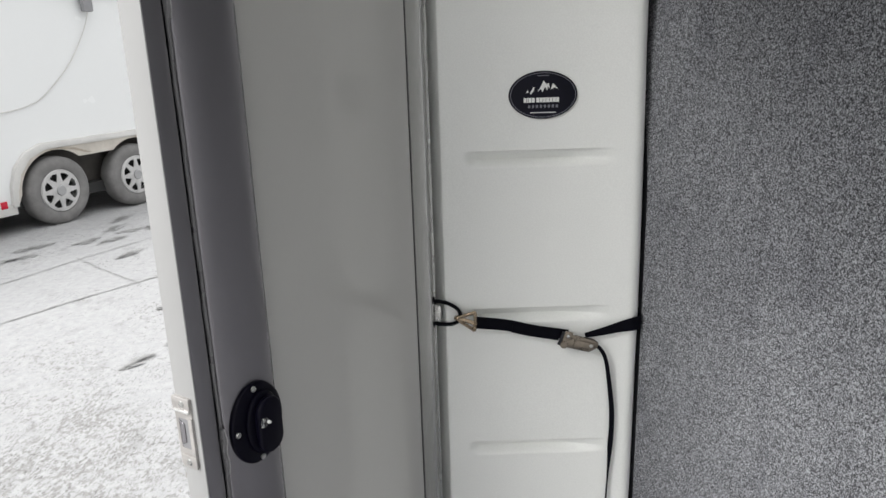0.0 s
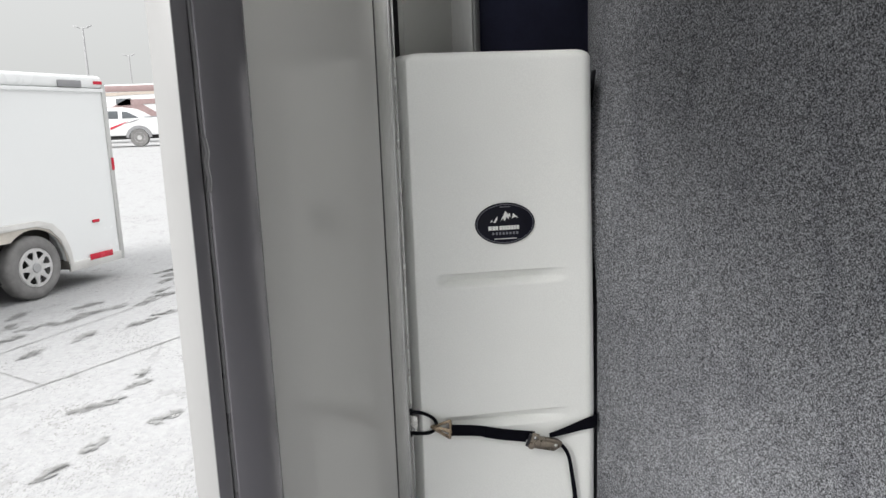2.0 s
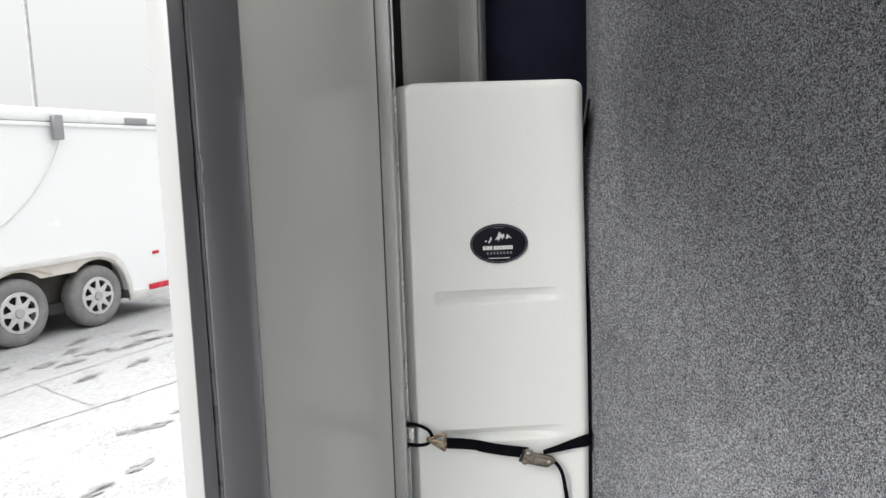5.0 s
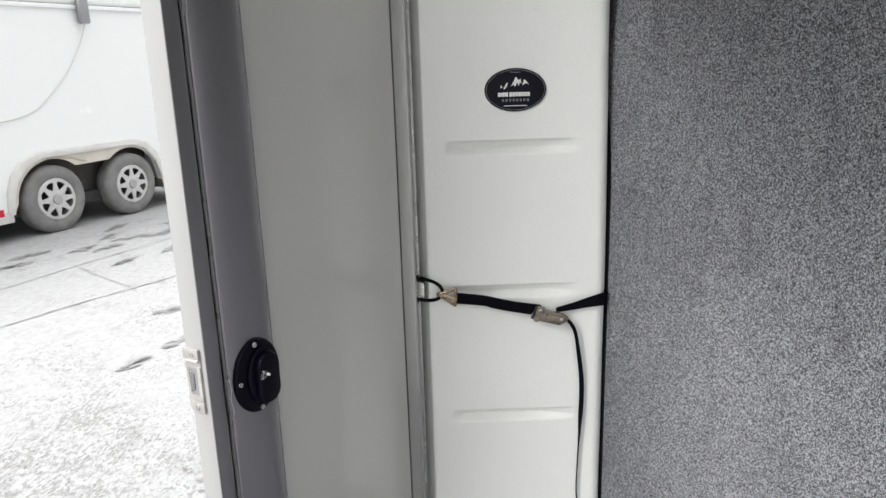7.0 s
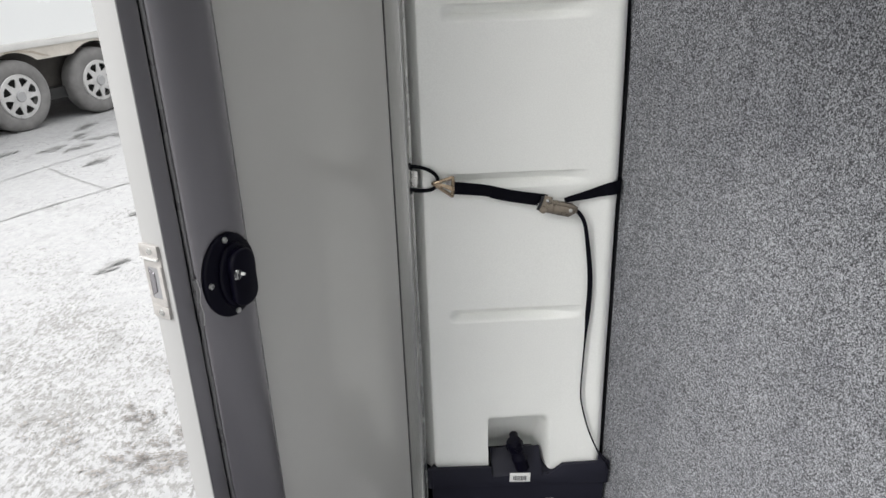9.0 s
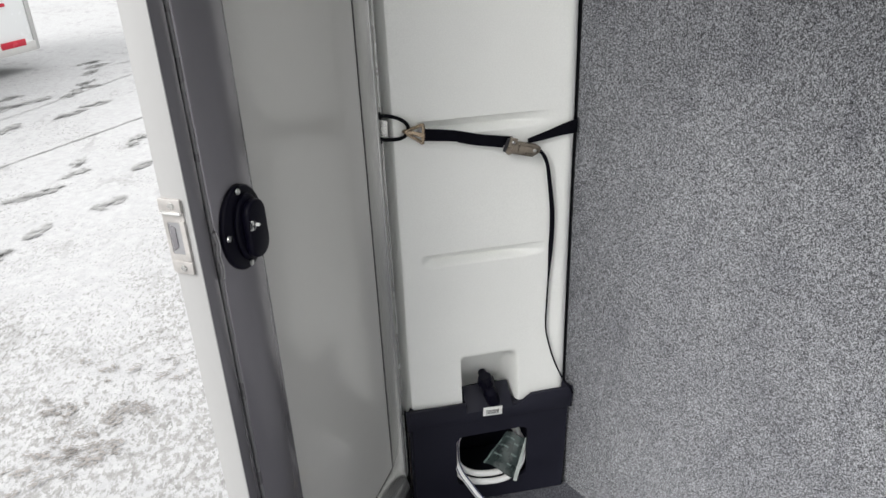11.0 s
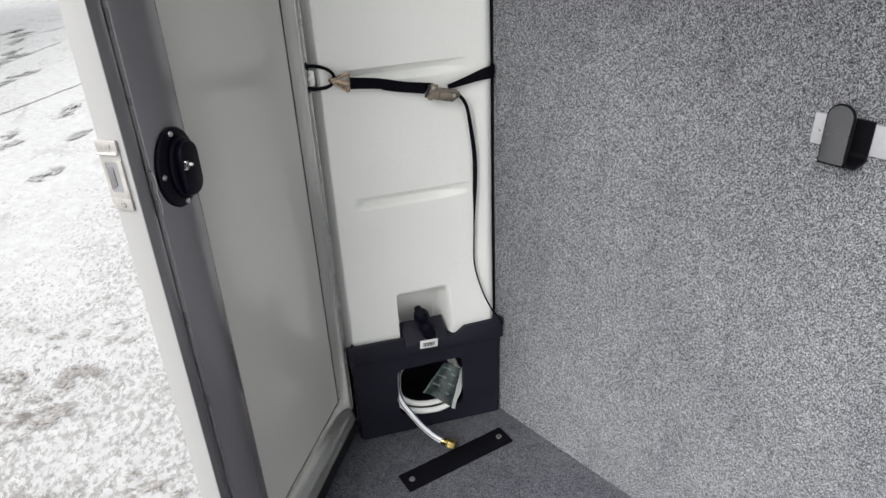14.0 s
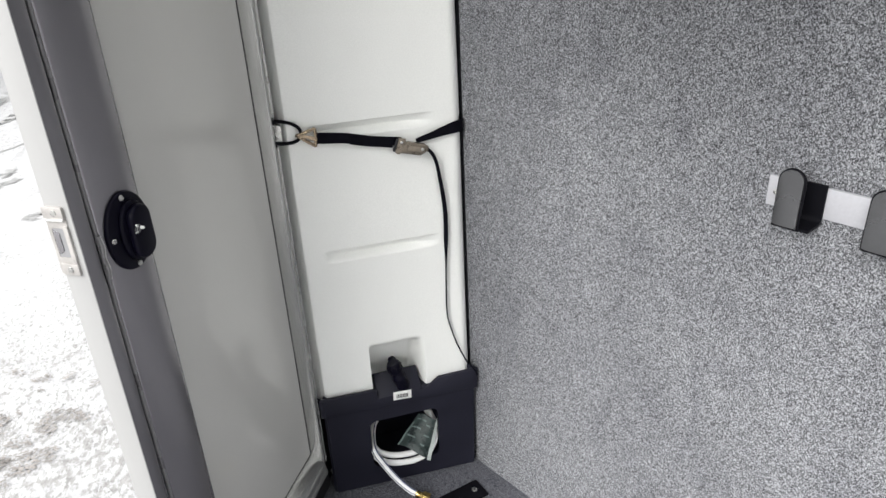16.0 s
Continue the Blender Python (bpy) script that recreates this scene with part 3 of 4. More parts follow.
def build_tank():
    tank = thing("water_tank", TANK_AT, "tall white plastic corner water tank on a black stand", "water tank")
    base = tank_outline()
    cx, cy = 0.0, 0.09
    top, foot, r = 1.537, 0.262, 0.016
    grooves = (1.143, 0.874, 0.619)
    levels = [foot + (top - r - foot) * i / 220 for i in range(221)]
    levels = sorted([z for z in levels if all(abs(z - g) > 0.018 for g in grooves)] + [g - 0.018 + 0.0012 * i for g in grooves for i in range(31)])
    rows = [(z, 0.0) for z in levels] + [(top - r + r * math.sin(radians(a)), r * (1 - math.cos(radians(a)))) for a in (15, 30, 45, 60, 75, 90)]
    bm = bmesh.new()
    rings = []
    for z, inset in rows:
        ring = []
        for x, y in base:
            k = 1 - inset / 0.13
            px, py = cx + (x - cx) * k, cy + (y - cy) * k
            if y < 0.024:
                front = 1 - smooth_step(0.0, 0.024, y)
                dent = 0.0
                for g in grooves:
                    across = smooth_step(-0.128, -0.098, x) * (1 - smooth_step(0.030, 0.122, x))
                    dz = z - g
                    dent += across * (0.0065 * (1 - smooth_step(0.0085, 0.0125, dz)) + 0.0115 * min(1.0, max(0.0, (0.0105 - dz) / 0.0135))) * smooth_step(-0.0160, -0.0020, dz)
                side = smooth_step(-0.0565, -0.0525, x) * (1 - smooth_step(0.040, 0.064, x))
                dent += side * (0.030 * (1 - smooth_step(0.366, 0.394, z)) + 0.050 * min(1.0, max(0.0, (0.385 - z) / 0.11)))
                dent += 0.0035 * noise.noise(Vector((x * 9, z * 5, 3.0))) * 0.5
                py += dent * front
            px += 0.006 * smooth_step(0.0, 0.16, x) * (1 - smooth_step(0.9, 1.5, z)) if x > 0 else 0.0
            ring.append(bm.verts.new((px + 0.0012 * noise.noise(Vector((py * 8, z * 5, 9.0))), py, z)))
        rings.append(ring)
    n = len(base)
    for p, q in zip(rings, rings[1:]):
        for k in range(n):
            bm.faces.new((p[k], p[(k + 1) % n], q[(k + 1) % n], q[k]))
    bm.faces.new(rings[0]), bm.faces.new(rings[-1])
    part("tank_body", bm, TANK_WHITE, tank, smooth=38)
    return tank


tank = build_tank()


def build_stand():
    stand = thing("tank_stand", TANK_AT, "charcoal plastic tank stand with an open front", "stand")
    outer = [(-0.164, 0.004), (0.170, 0.004), (0.176, 0.262), (-0.166, 0.262)]
    inner = rounded(-0.073, 0.086, 0.055, 0.194, 0.016)
    front = holed(outer, inner, -0.008, 0.002)
    for v in front.verts:                               # the front draws in towards its lower hinge-side corner
        v.co.y += 0.011 * (0.262 - v.co.z) / 0.258 * (0.170 - v.co.x) / 0.338
    part("front_panel", front, STAND_BLACK, stand, smooth=30)
    part("side_panel", moved(box(0, 0.008, 0, 0.17, 0.004, 0.262, 0.002), pose(-0.171, 0.009, 0, 0, 0, -29)), STAND_BLACK, stand)
    part("side_panel", moved(box(-0.008, 0, 0, 0.17, 0.004, 0.262, 0.002), pose(0.176, 0.003, 0, 0, 0, 22)), STAND_BLACK, stand)
    part("back_panel", box(-0.07, 0.10, 0.16, 0.168, 0.004, 0.262, 0.002), STAND_BLACK, stand)
    part("deck", box(-0.13, 0.13, 0.004, 0.158, 0.248, 0.262, 0.002), STAND_BLACK, stand)
    part("base_plate", box(-0.13, 0.13, 0.004, 0.158, 0.004, 0.010, 0.001), STAND_BLACK, stand)
    lip = [(-0.178, 0.240), (0.182, 0.232), (0.183, 0.285), (0.09, 0.284), (0.075, 0.272), (0.062, 0.262), (-0.05, 0.262), (-0.052, 0.286), (-0.178, 0.289)]
    part("rim", prism(lip, -0.016, -0.007, 0.003), STAND_BLACK, stand)
    part("rim_side", moved(box(0, 0.010, 0, 0.16, 0.240, 0.284, 0.003), pose(-0.179, -0.014, 0, 0, 0, -29)), STAND_BLACK, stand)
    part("rim_side", moved(box(-0.010, 0, 0, 0.16, 0.236, 0.286, 0.003), pose(0.183, -0.014, 0, 0, 0, 22)), STAND_BLACK, stand)
    ledge = prism([(-0.0155, 0.235), (0.036, 0.235), (0.036, 0.294), (0.030, 0.297), (-0.0155, 0.262)], -0.050, 0.050, 0.002)
    part("spout_ledge", moved(ledge, pose(0.0, 0, 0, 0, 0, 90)), STAND_BLACK, stand, "sloping ledge below the tap")
    return stand


stand = build_stand()

# ---- outdoors: ground ----
bm = bmesh.new()
xs = [-400, -220, -120, -70, -45, -30, -20, -15] + [-12 + 0.2 * i for i in range(61)] + [0.5, 2, 5, 10, 20, 45, 100, 250, 400]
ys = [-300, -120, -60, -25, -10, -5, -2] + [-1 + 0.2 * i for i in range(81)] + [16, 17.5, 20, 24, 30, 36, 45, 60, 90, 140, 240, 400, 700]


def ground_z(x, y):
    d = math.hypot(x, y)
    z = -0.46 + 1.21 * smooth_step(11, 34, d) + 0.5 * smooth_step(36, 110, d)
    near = 1 - smooth_step(10, 16, d)
    return z + near * (0.012 * noise.noise(Vector((x * 1.3, y * 1.3, 0))) + 0.007 * noise.noise(Vector((x * 5, y * 5, 4))))


grid = [[bm.verts.new((x, y, ground_z(x, y))) for x in xs] for y in ys]
for p, q in zip(grid, grid[1:]):
    for k in range(len(xs) - 1):
        bm.faces.new((p[k], p[k + 1], q[k + 1], q[k]))
solid("ground", bm, SNOW, Matrix(), "gravel lot under thin trodden snow with tracks", kind="structure", smooth=60)

# ---- outdoors: the white enclosed trailer ----
LOT = axes((-4.2, 7.66, -0.46), (0.447, 0.894))


def build_wheel(parent, s):
    wheel = new("wheel")
    wheel.parent = parent
    wheel.matrix_basis = pose(s, -0.02, 0.372, 90, 0, 0)
    grow = Matrix.Diagonal((1.12, 1.12, 1.0, 1.0))
    prof = [(0.230, 0.0), (0.245, 0.012), (0.30, 0.016), (0.345, 0.006), (0.368, -0.02), (0.372, -0.06), (0.372, -0.16), (0.35, -0.2), (0.2, -0.2)]
    part("tyre", lathe(prof, 48, None, False), TYRE, wheel, "dusty black tyre")
    bm = bmesh.new()
    lathe([(0.206, 0.004), (0.200, 0.010), (0.188, 0.004), (0.184, -0.03), (0.180, -0.09)], 48, bm, False)
    wins = []
    for k in range(8):
        a = 2 * math.pi * (k + 0.5) / 8
        wins.append([(r * math.cos(a + t), r * math.sin(a + t)) for r, t in ((0.094, -0.05), (0.150, -0.27), (0.168, -0.25), (0.175, 0.0), (0.168, 0.25), (0.150, 0.27), (0.094, 0.05))])
    face = holed([(0.196 * math.cos(2 * math.pi * k / 40), 0.196 * math.sin(2 * math.pi * k / 40)) for k in range(40)], wins, -0.012, 0.0)
    moved(face, pose(0, 0, 0, -90, 0, 0))
    me = bpy.data.meshes.new("face")
    face.to_mesh(me)
    face.free()
    bm.from_mesh(me)
    part("rim", moved(bm, grow), RIM, wheel, "silver eight-spoke rim")
    part("rim_well", lathe([(0.001, -0.07), (0.205, -0.07), (0.205, -0.08), (0.001, -0.08)], 32), DARK, wheel)
    part("hub_cap", lathe([(0.001, 0.030), (0.05, 0.028), (0.056, 0.022), (0.058, 0.006), (0.078, 0.002), (0.084, -0.02), (0.001, -0.02)], 24), POLE_PALE, wheel, "silver hub cap")
    return wheel


def build_lot_trailer():
    tr = thing("enclosed_trailer", LOT, "white enclosed cargo trailer with tandem wheels on snow", "trailer")
    e, front, top = 2.42, -5.2, 2.42
    arch = [(-0.44, 0.30), (-0.42, 0.45), (-0.36, 0.62), (-0.24, 0.76), (-0.05, 0.835), (1.15, 0.84), (1.33, 0.78), (1.46, 0.64), (1.535, 0.45), (1.56, 0.30)]
    side = [(front, 0.30)] + arch + [(e, 0.30), (e, top), (front, top)]
    part("side_wall", prism(side, 0.0, 0.04), TRAILER_WHITE, tr, "smooth white side sheet", smooth=30)
    part("box_body", box(front, e, 0.3, 2.2, 0.36, top), TRAILER_WHITE, tr)
    part("wheel_well", box(-0.46, 1.58, 0.26, 0.30, 0.30, 0.86), WELL, tr, "dusty dark wheel well")
    part("side_fill", box(1.6, e, 0.04, 0.3, 0.36, top), TRAILER_WHITE, tr)
    part("side_fill", box(front, -0.5, 0.04, 0.3, 0.36, top), TRAILER_WHITE, tr)
    part("side_fill", box(-0.5, 1.6, 0.04, 0.3, 0.88, top), TRAILER_WHITE, tr)
    part("roof", box(front, e + 0.03, -0.03, 2.23, 2.44, 2.60, 0.05, 3), TRAILER_WHITE, tr, "white rounded roof edge")
    part("roof_trim", box(front, e + 0.02, -0.026, 0.0, 2.395, 2.4395, 0.004), TRAILER_WHITE, tr)
    part("lower_trim", box(1.58, e + 0.02, -0.02, 0.02, 0.22, 0.33, 0.006), FENDER_GREY, tr, "dusty lower trim strip")
    part("lower_trim", box(front, -0.45, -0.02, 0.02, 0.22, 0.33, 0.006), FENDER_GREY, tr, "dusty lower trim strip")
    part("corner_trim", box(e, e + 0.07, -0.02, 0.10, 0.22, 2.50, 0.012), ALU_PALE, tr, "pale aluminium corner trim")
    part("chassis", box(front, e, 0.12, 2.1, 0.24, 0.36), DARK, tr)
    low = [(x, z - 0.0) for x, z in arch]
    flare = [(0.56 + (x - 0.56) * 1.06, z + (0.07 if z > 0.4 else 0.0)) for x, z in arch]
    part("fender", prism(flare + low[::-1], -0.05, 0.01, 0.008), FENDER_GREY, tr, "dusty aluminium fender flare")
    hump = [(0.06 + 0.445 * math.cos(radians(a)), 0.372 + 0.445 * math.sin(radians(a))) for a in range(175, 48, -9)] + [(1.09 + 0.445 * math.cos(radians(a)), 0.372 + 0.445 * math.sin(radians(a))) for a in range(130, 4, -9)]
    part("fender_skirt", prism(arch + hump[::-1], -0.03, -0.01), SKIRT_DUST, tr, "beige dusted fender skirt")
    part("dust_stain", prism([(-0.02, 0.812), (0.10, 0.822), (0.30, 0.786), (0.42, 0.742), (0.52, 0.728), (0.44, 0.758), (0.32, 0.806), (0.16, 0.832), (0.02, 0.830)], -0.0335, -0.0305), ROAD_DUST, tr, "tan road dust on the skirt")
    part("mud_flap", box(1.548, 1.566, -0.03, 0.22, 0.25, 0.36, 0.004), WELL, tr, "short dusty mud flap")
    build_wheel(tr, 0.06)
    build_wheel(tr, 1.09)
    part("marker_light", box(2.02, 2.13, -0.018, 0.0, 0.76, 0.80, 0.008), RED, tr, "small red marker light")
    part("reflector", box(1.90, 2.28, -0.024, -0.019, 0.30, 0.375, 0.002), RED, tr, "red reflective strip")
    part("marker_light", box(e + 0.02, e + 0.06, -0.035, -0.018, 1.40, 1.56, 0.008), RED, tr, "small red marker light")
    part("marker_light", box(2.28, 2.42, -0.045, -0.028, 2.49, 2.53, 0.006), RED, tr, "small red marker light")
    part("roof_lamp", box(1.72, 2.08, -0.045, -0.025, 2.45, 2.53, 0.01), POLE, tr, "grey oblong roof lamp")
    part("reflector", box(-0.62, -0.55, -0.024, -0.019, 0.30, 0.375, 0.002), RED, tr, "red reflective strip")
    part("bracket", box(0.66, 0.78, -0.10, -0.03, 2.24, 2.52, 0.015), POLE, tr, "grey awning bracket")
    wire = curve_points([(0.74, -0.05, 2.26), (0.70, -0.03, 2.12), (0.61, -0.02, 1.95), (0.42, -0.015, 1.69), (0.17, -0.012, 1.46), (-0.05, -0.012, 1.32), (-0.43, -0.012, 1.25), (-1.2, -0.012, 1.22)], 8)
    part("cable", tube(wire, 0.006, 6), FENDER_GREY, tr, "thin hanging grey cable")
    return tr


build_lot_trailer()


# ---- outdoors: pavement joints and footprints ----
def strip(bm, p, q, width, steps, z=0.006):
    d = (q - p).normalized()
    n = Vector((-d.y, d.x))
    rows = []
    for i in range(steps + 1):
        c = p.lerp(q, i / steps) + n * 0.012 * noise.noise(Vector((i * 0.7, p.x, p.y)))
        w = width * (0.55 + 0.6 * abs(noise.noise(Vector((i * 0.45, p.y, 7)))) * 2)
        rows.append([bm.verts.new((*(c + n * k * w / 2), ground_z(*(c + n * k * w / 2)) + z)) for k in (-1, 1)])
    for a, b in zip(rows, rows[1:]):
        bm.faces.new((a[0], a[1], b[1], b[0]))


bm = bmesh.new()
for p, q, w in (((-3.9, 3.55), (-1.0, 7.5), 0.020), ((-4.4, 4.1), (-1.9, 8.9), 0.016), ((-3.35, 6.26), (-2.45, 5.46), 0.014), ((-2.2, 9.6), (-0.6, 11.2), 0.02)):
    strip(bm, Vector(p), Vector(q), w, 70)
tagged(solid("pavement_joint", bm, JOINT, Matrix(), "dark joint lines in the snowy pavement", kind="structure", smooth=0))


def blotch(bm, x, y, long, wide, turn, seed, holes=0.5, size=1.0, cut=0.02, z=0.004):
    """Broken patch: many small ragged flakes inside an oval; cut: how much of the oval stays clear."""
    rng = random.Random(seed)
    grain = turn + rng.uniform(-0.5, 0.5)
    for i in range(int(520 * holes + 80)):
        u, v = rng.uniform(-1, 1), rng.uniform(-1, 1)
        c = Vector((u * long, v * wide))
        edge = u * u + v * v
        if edge > 1 or noise.noise(Vector((c.x * 16, c.y * 16, seed * 3.7))) < cut + 0.28 * edge:
            continue
        c.rotate(Matrix.Rotation(turn, 2))
        r = rng.uniform(0.0022, 0.0058) * (0.7 + 3.0 * wide) * size
        n = 8
        lean = grain + rng.uniform(-0.5, 0.5)
        vs = []
        for k in range(n):
            a = 2 * math.pi * k / n
            o = Vector((math.cos(a) * r * rng.uniform(0.9, 2.6), math.sin(a) * r * rng.uniform(0.4, 1.1)))
            o.rotate(Matrix.Rotation(lean, 2))
            px, py = x + c.x + o.x, y + c.y + o.y
            vs.append(bm.verts.new((px, py, ground_z(px, py) + z + 0.00002 * i)))
        bm.faces.new(vs)


bm = bmesh.new()
steps = [(-1.99, 4.91), (-1.73, 4.29), (-1.36, 4.62), (-1.75, 5.33), (-1.78, 5.62), (-2.65, 7.92), (-2.97, 7.45), (-2.85, 7.74), (-2.91, 6.36), (-2.37, 8.08), (-2.56, 9.84), (-2.39, 9.6), (-3.62, 7.86), (-2.34, 8.62), (-2.2, 7.2), (-2.05, 7.5), (-2.6, 6.8), (-3.3, 6.9), (-3.0, 8.1), (-1.84, 5.0), (-1.45, 6.06), (-1.28, 5.39), (-1.39, 4.65), (-2.28, 8.37), (-2.43, 9.2), (-1.86, 3.96), (-3.24, 7.3), (-3.5, 7.39), (-3.54, 6.83), (-3.96, 6.67), (-3.9, 6.3)]
for i, (x, y) in enumerate(steps):
    far = y > 6
    blotch(bm, x, y, 0.15 if far else 0.10, 0.055 if far else 0.045, radians(62 + (i * 37 % 50) - 25), i, 0.35 if far else 0.3, 2.2 if far else 1.5, 0.06, 0.012)
solid("footprints", bm, TRODDEN, Matrix(), "grey footprints trodden in thin snow", "footprints", kind="stuff", smooth=0)
bm = bmesh.new()
for i, (x, y) in enumerate(steps):
    far = y > 6
    blotch(bm, x, y, 0.20 if far else 0.13, 0.07 if far else 0.055, radians(62 + (i * 37 % 50) - 25), 40 + i, 0.45, 2.6 if far else 1.9, -0.22, 0.003)
solid("pressed_snow", bm, PRESSED, Matrix(), "pale pressed snow round the footprints", "pressed snow", kind="stuff", smooth=0)
bm = bmesh.new()
for i, (x, y, r) in enumerate(((-1.08, 2.65, 0.13), (-0.80, 2.58, 0.14), (-1.18, 2.42, 0.12), (-1.12, 2.05, 0.16), (-0.90, 2.32, 0.10), (-0.97, 2.15, 0.12), (-0.66, 1.62, 0.15), (-1.12, 2.23, 0.14), (-1.45, 2.3, 0.2), (-0.95, 1.75, 0.13), (-1.5, 1.8, 0.2))):
    blotch(bm, x, y, r, r * 0.8, radians(-17 + (i * 37 % 40) - 20), 100 + i, 0.62, 0.9, 0.0)
solid("bare_patches", bm, BARE, Matrix(), "ragged bare gravel patches in thin snow", "bare ground", kind="stuff", smooth=0)


# ---- outdoors: pickup, motorhome, light poles ----
def build_pickup():
    tk = thing("pickup_truck", pose(-9.0, 34.0, 0.75), "white pickup truck parked on snow", "truck")
    prof = [(-3.75, 0.55), (-3.85, 0.75), (-3.8, 1.0), (-3.55, 1.12), (-2.45, 1.22), (-1.85, 1.68), (-1.4, 1.76), (-0.62, 1.75), (-0.38, 1.69), (0.22, 1.33), (0.30, 1.31), (1.16, 1.30), (1.20, 1.22), (1.18, 0.62), (1.05, 0.52), (-3.5, 0.48)]
    part("body", prism(prof, 0.0, 1.85, 0.05), TRAILER_WHITE, tk)
    part("side_window", prism([(-0.66, 1.26), (-0.64, 1.58), (-0.42, 1.55), (0.06, 1.28)], -0.02, 0.02, 0.01), GLASS_DARK, tk, "dark tinted side window")
    part("side_window", prism([(-2.0, 1.28), (-1.55, 1.60), (-0.82, 1.60), (-0.82, 1.26)], -0.02, 0.02, 0.01), GLASS_DARK, tk, "dark tinted side window")
    part("side_mirror", box(-2.05, -1.85, -0.22, 0.0, 1.22, 1.42, 0.03), DARK, tk, "black side mirror")
    part("stripe", prism([(-1.2, 0.78), (-0.72, 0.98), (-0.40, 1.14), (-0.62, 1.08), (-1.2, 0.88)], -0.015, 0.01), RED, tk, "red side stripe")
    part("stripe", prism([(-0.55, 1.04), (-0.10, 1.20), (0.10, 1.20), (-0.20, 1.10)], -0.015, 0.01), POLE, tk, "grey side stripe")
    part("bed_rail", box(0.26, 1.17, -0.02, 0.04, 1.28, 1.33, 0.01), POLE, tk, "grey bed rail cap")
    part("rear_light", box(0.92, 1.21, -0.02, 0.15, 0.80, 1.10, 0.02), RED, tk, "red rear light")
    part("bumper", box(0.92, 1.32, -0.01, 1.85, 0.50, 0.66, 0.03), POLE, tk, "grey rear bumper")
    part("chassis", box(-3.4, 1.1, 0.15, 1.7, 0.34, 0.50), DARK, tk, "dark chassis")
    for x in (-2.75, 0.0):
        part("fender_flare", prism([(x + 0.56 * math.cos(radians(a)), 0.42 + 0.52 * math.sin(radians(a))) for a in range(0, 181, 15)] + [(x + 0.43 * math.cos(radians(a)), 0.40 + 0.42 * math.sin(radians(a))) for a in range(180, -1, -15)], -0.05, 0.02), POLE, tk, "grey fender flare")
        w = new("wheel")
        w.parent = tk
        w.matrix_basis = pose(x, -0.03, 0.40, 90, 0, 0)
        part("tyre", lathe([(0.22, 0.0), (0.38, 0.0), (0.40, -0.03), (0.40, -0.22), (0.2, -0.22)], 32), TYRE, w)
        part("rim", lathe([(0.001, 0.0), (0.10, 0.004), (0.12, -0.02), (0.2, -0.01), (0.225, 0.004), (0.225, -0.05), (0.001, -0.06)], 24), RIM, w)
    return tk


build_pickup()


def build_motorhome():
    rv = thing("motorhome", pose(-12.0, 45.0, 1.05), "long white motorhome with maroon and tan stripes", "motorhome")
    part("body", box(-6, 4.5, 0, 2.4, 0.35, 3.12, 0.15, 3), TRAILER_WHITE, rv)
    part("roof_band", box(-6, 4.5, -0.03, 0.0, 2.70, 3.05, 0.01), RV_BROWN, rv, "maroon roof band")
    part("stripe", prism([(-6, 2.3), (0.4, 2.52), (4.5, 2.6), (4.5, 2.72), (-6, 2.6)], -0.035, 0.0), RV_TAN, rv, "tan side stripe")
    part("stripe", prism([(-6, 1.55), (-1.2, 1.85), (-0.4, 2.25), (4.5, 2.25), (4.5, 2.0), (0.5, 1.95), (1.2, 1.5), (4.5, 1.1), (4.5, 0.9), (-0.2, 1.2)], -0.04, 0.0), RV_BROWN, rv, "maroon swoosh stripe")
    part("window", box(-0.95, -0.1, -0.04, 0.0, 1.85, 2.3, 0.05), GLASS_DARK, rv, "dark side window")
    for x in (-4.4, 3.2):
        part("wheel", moved(lathe([(0.001, 0), (0.25, 0.0), (0.44, 0.0), (0.46, -0.04), (0.46, -0.28), (0.001, -0.28)], 28), pose(x, -0.02, 0.40, 90, 0, 0)), TYRE, rv)
    return rv


build_motorhome()


def build_pole(x, y, z0, top, size):
    p = thing("light_pole", pose(x, y, z0), "tall thin parking lot light pole", "light pole", "lot light poles")
    part("mast", lathe([(0.12 * size, 0), (0.12 * size, 0.3), (0.07 * size, top - z0), (0.001, top - z0 + 0.05)], 12), POLE_PALE, p)
    part("crossarm", box(-0.38, 0.38, -0.04, 0.04, top - z0 - 0.04, top - z0 + 0.04, 0.015), POLE_PALE, p)
    for k in (-1, 1):
        head = box(-0.26, 0.26, -0.14, 0.14, -0.05, 0.05, 0.03)
        part("lamp_head", moved(head, pose(k * 0.52, 0, top - z0 + 0.10, 0, -22 * k, 0)), POLE_PALE, p, "grey lamp head")
    return p


build_pole(-22.2, 70.0, 1.0, 10.7, 1.0)
build_pole(-26.4, 100.0, 1.2, 11.1, 1.0)
build_pole(-16.75, 35.0, 0.7, 13.0, 1.0)


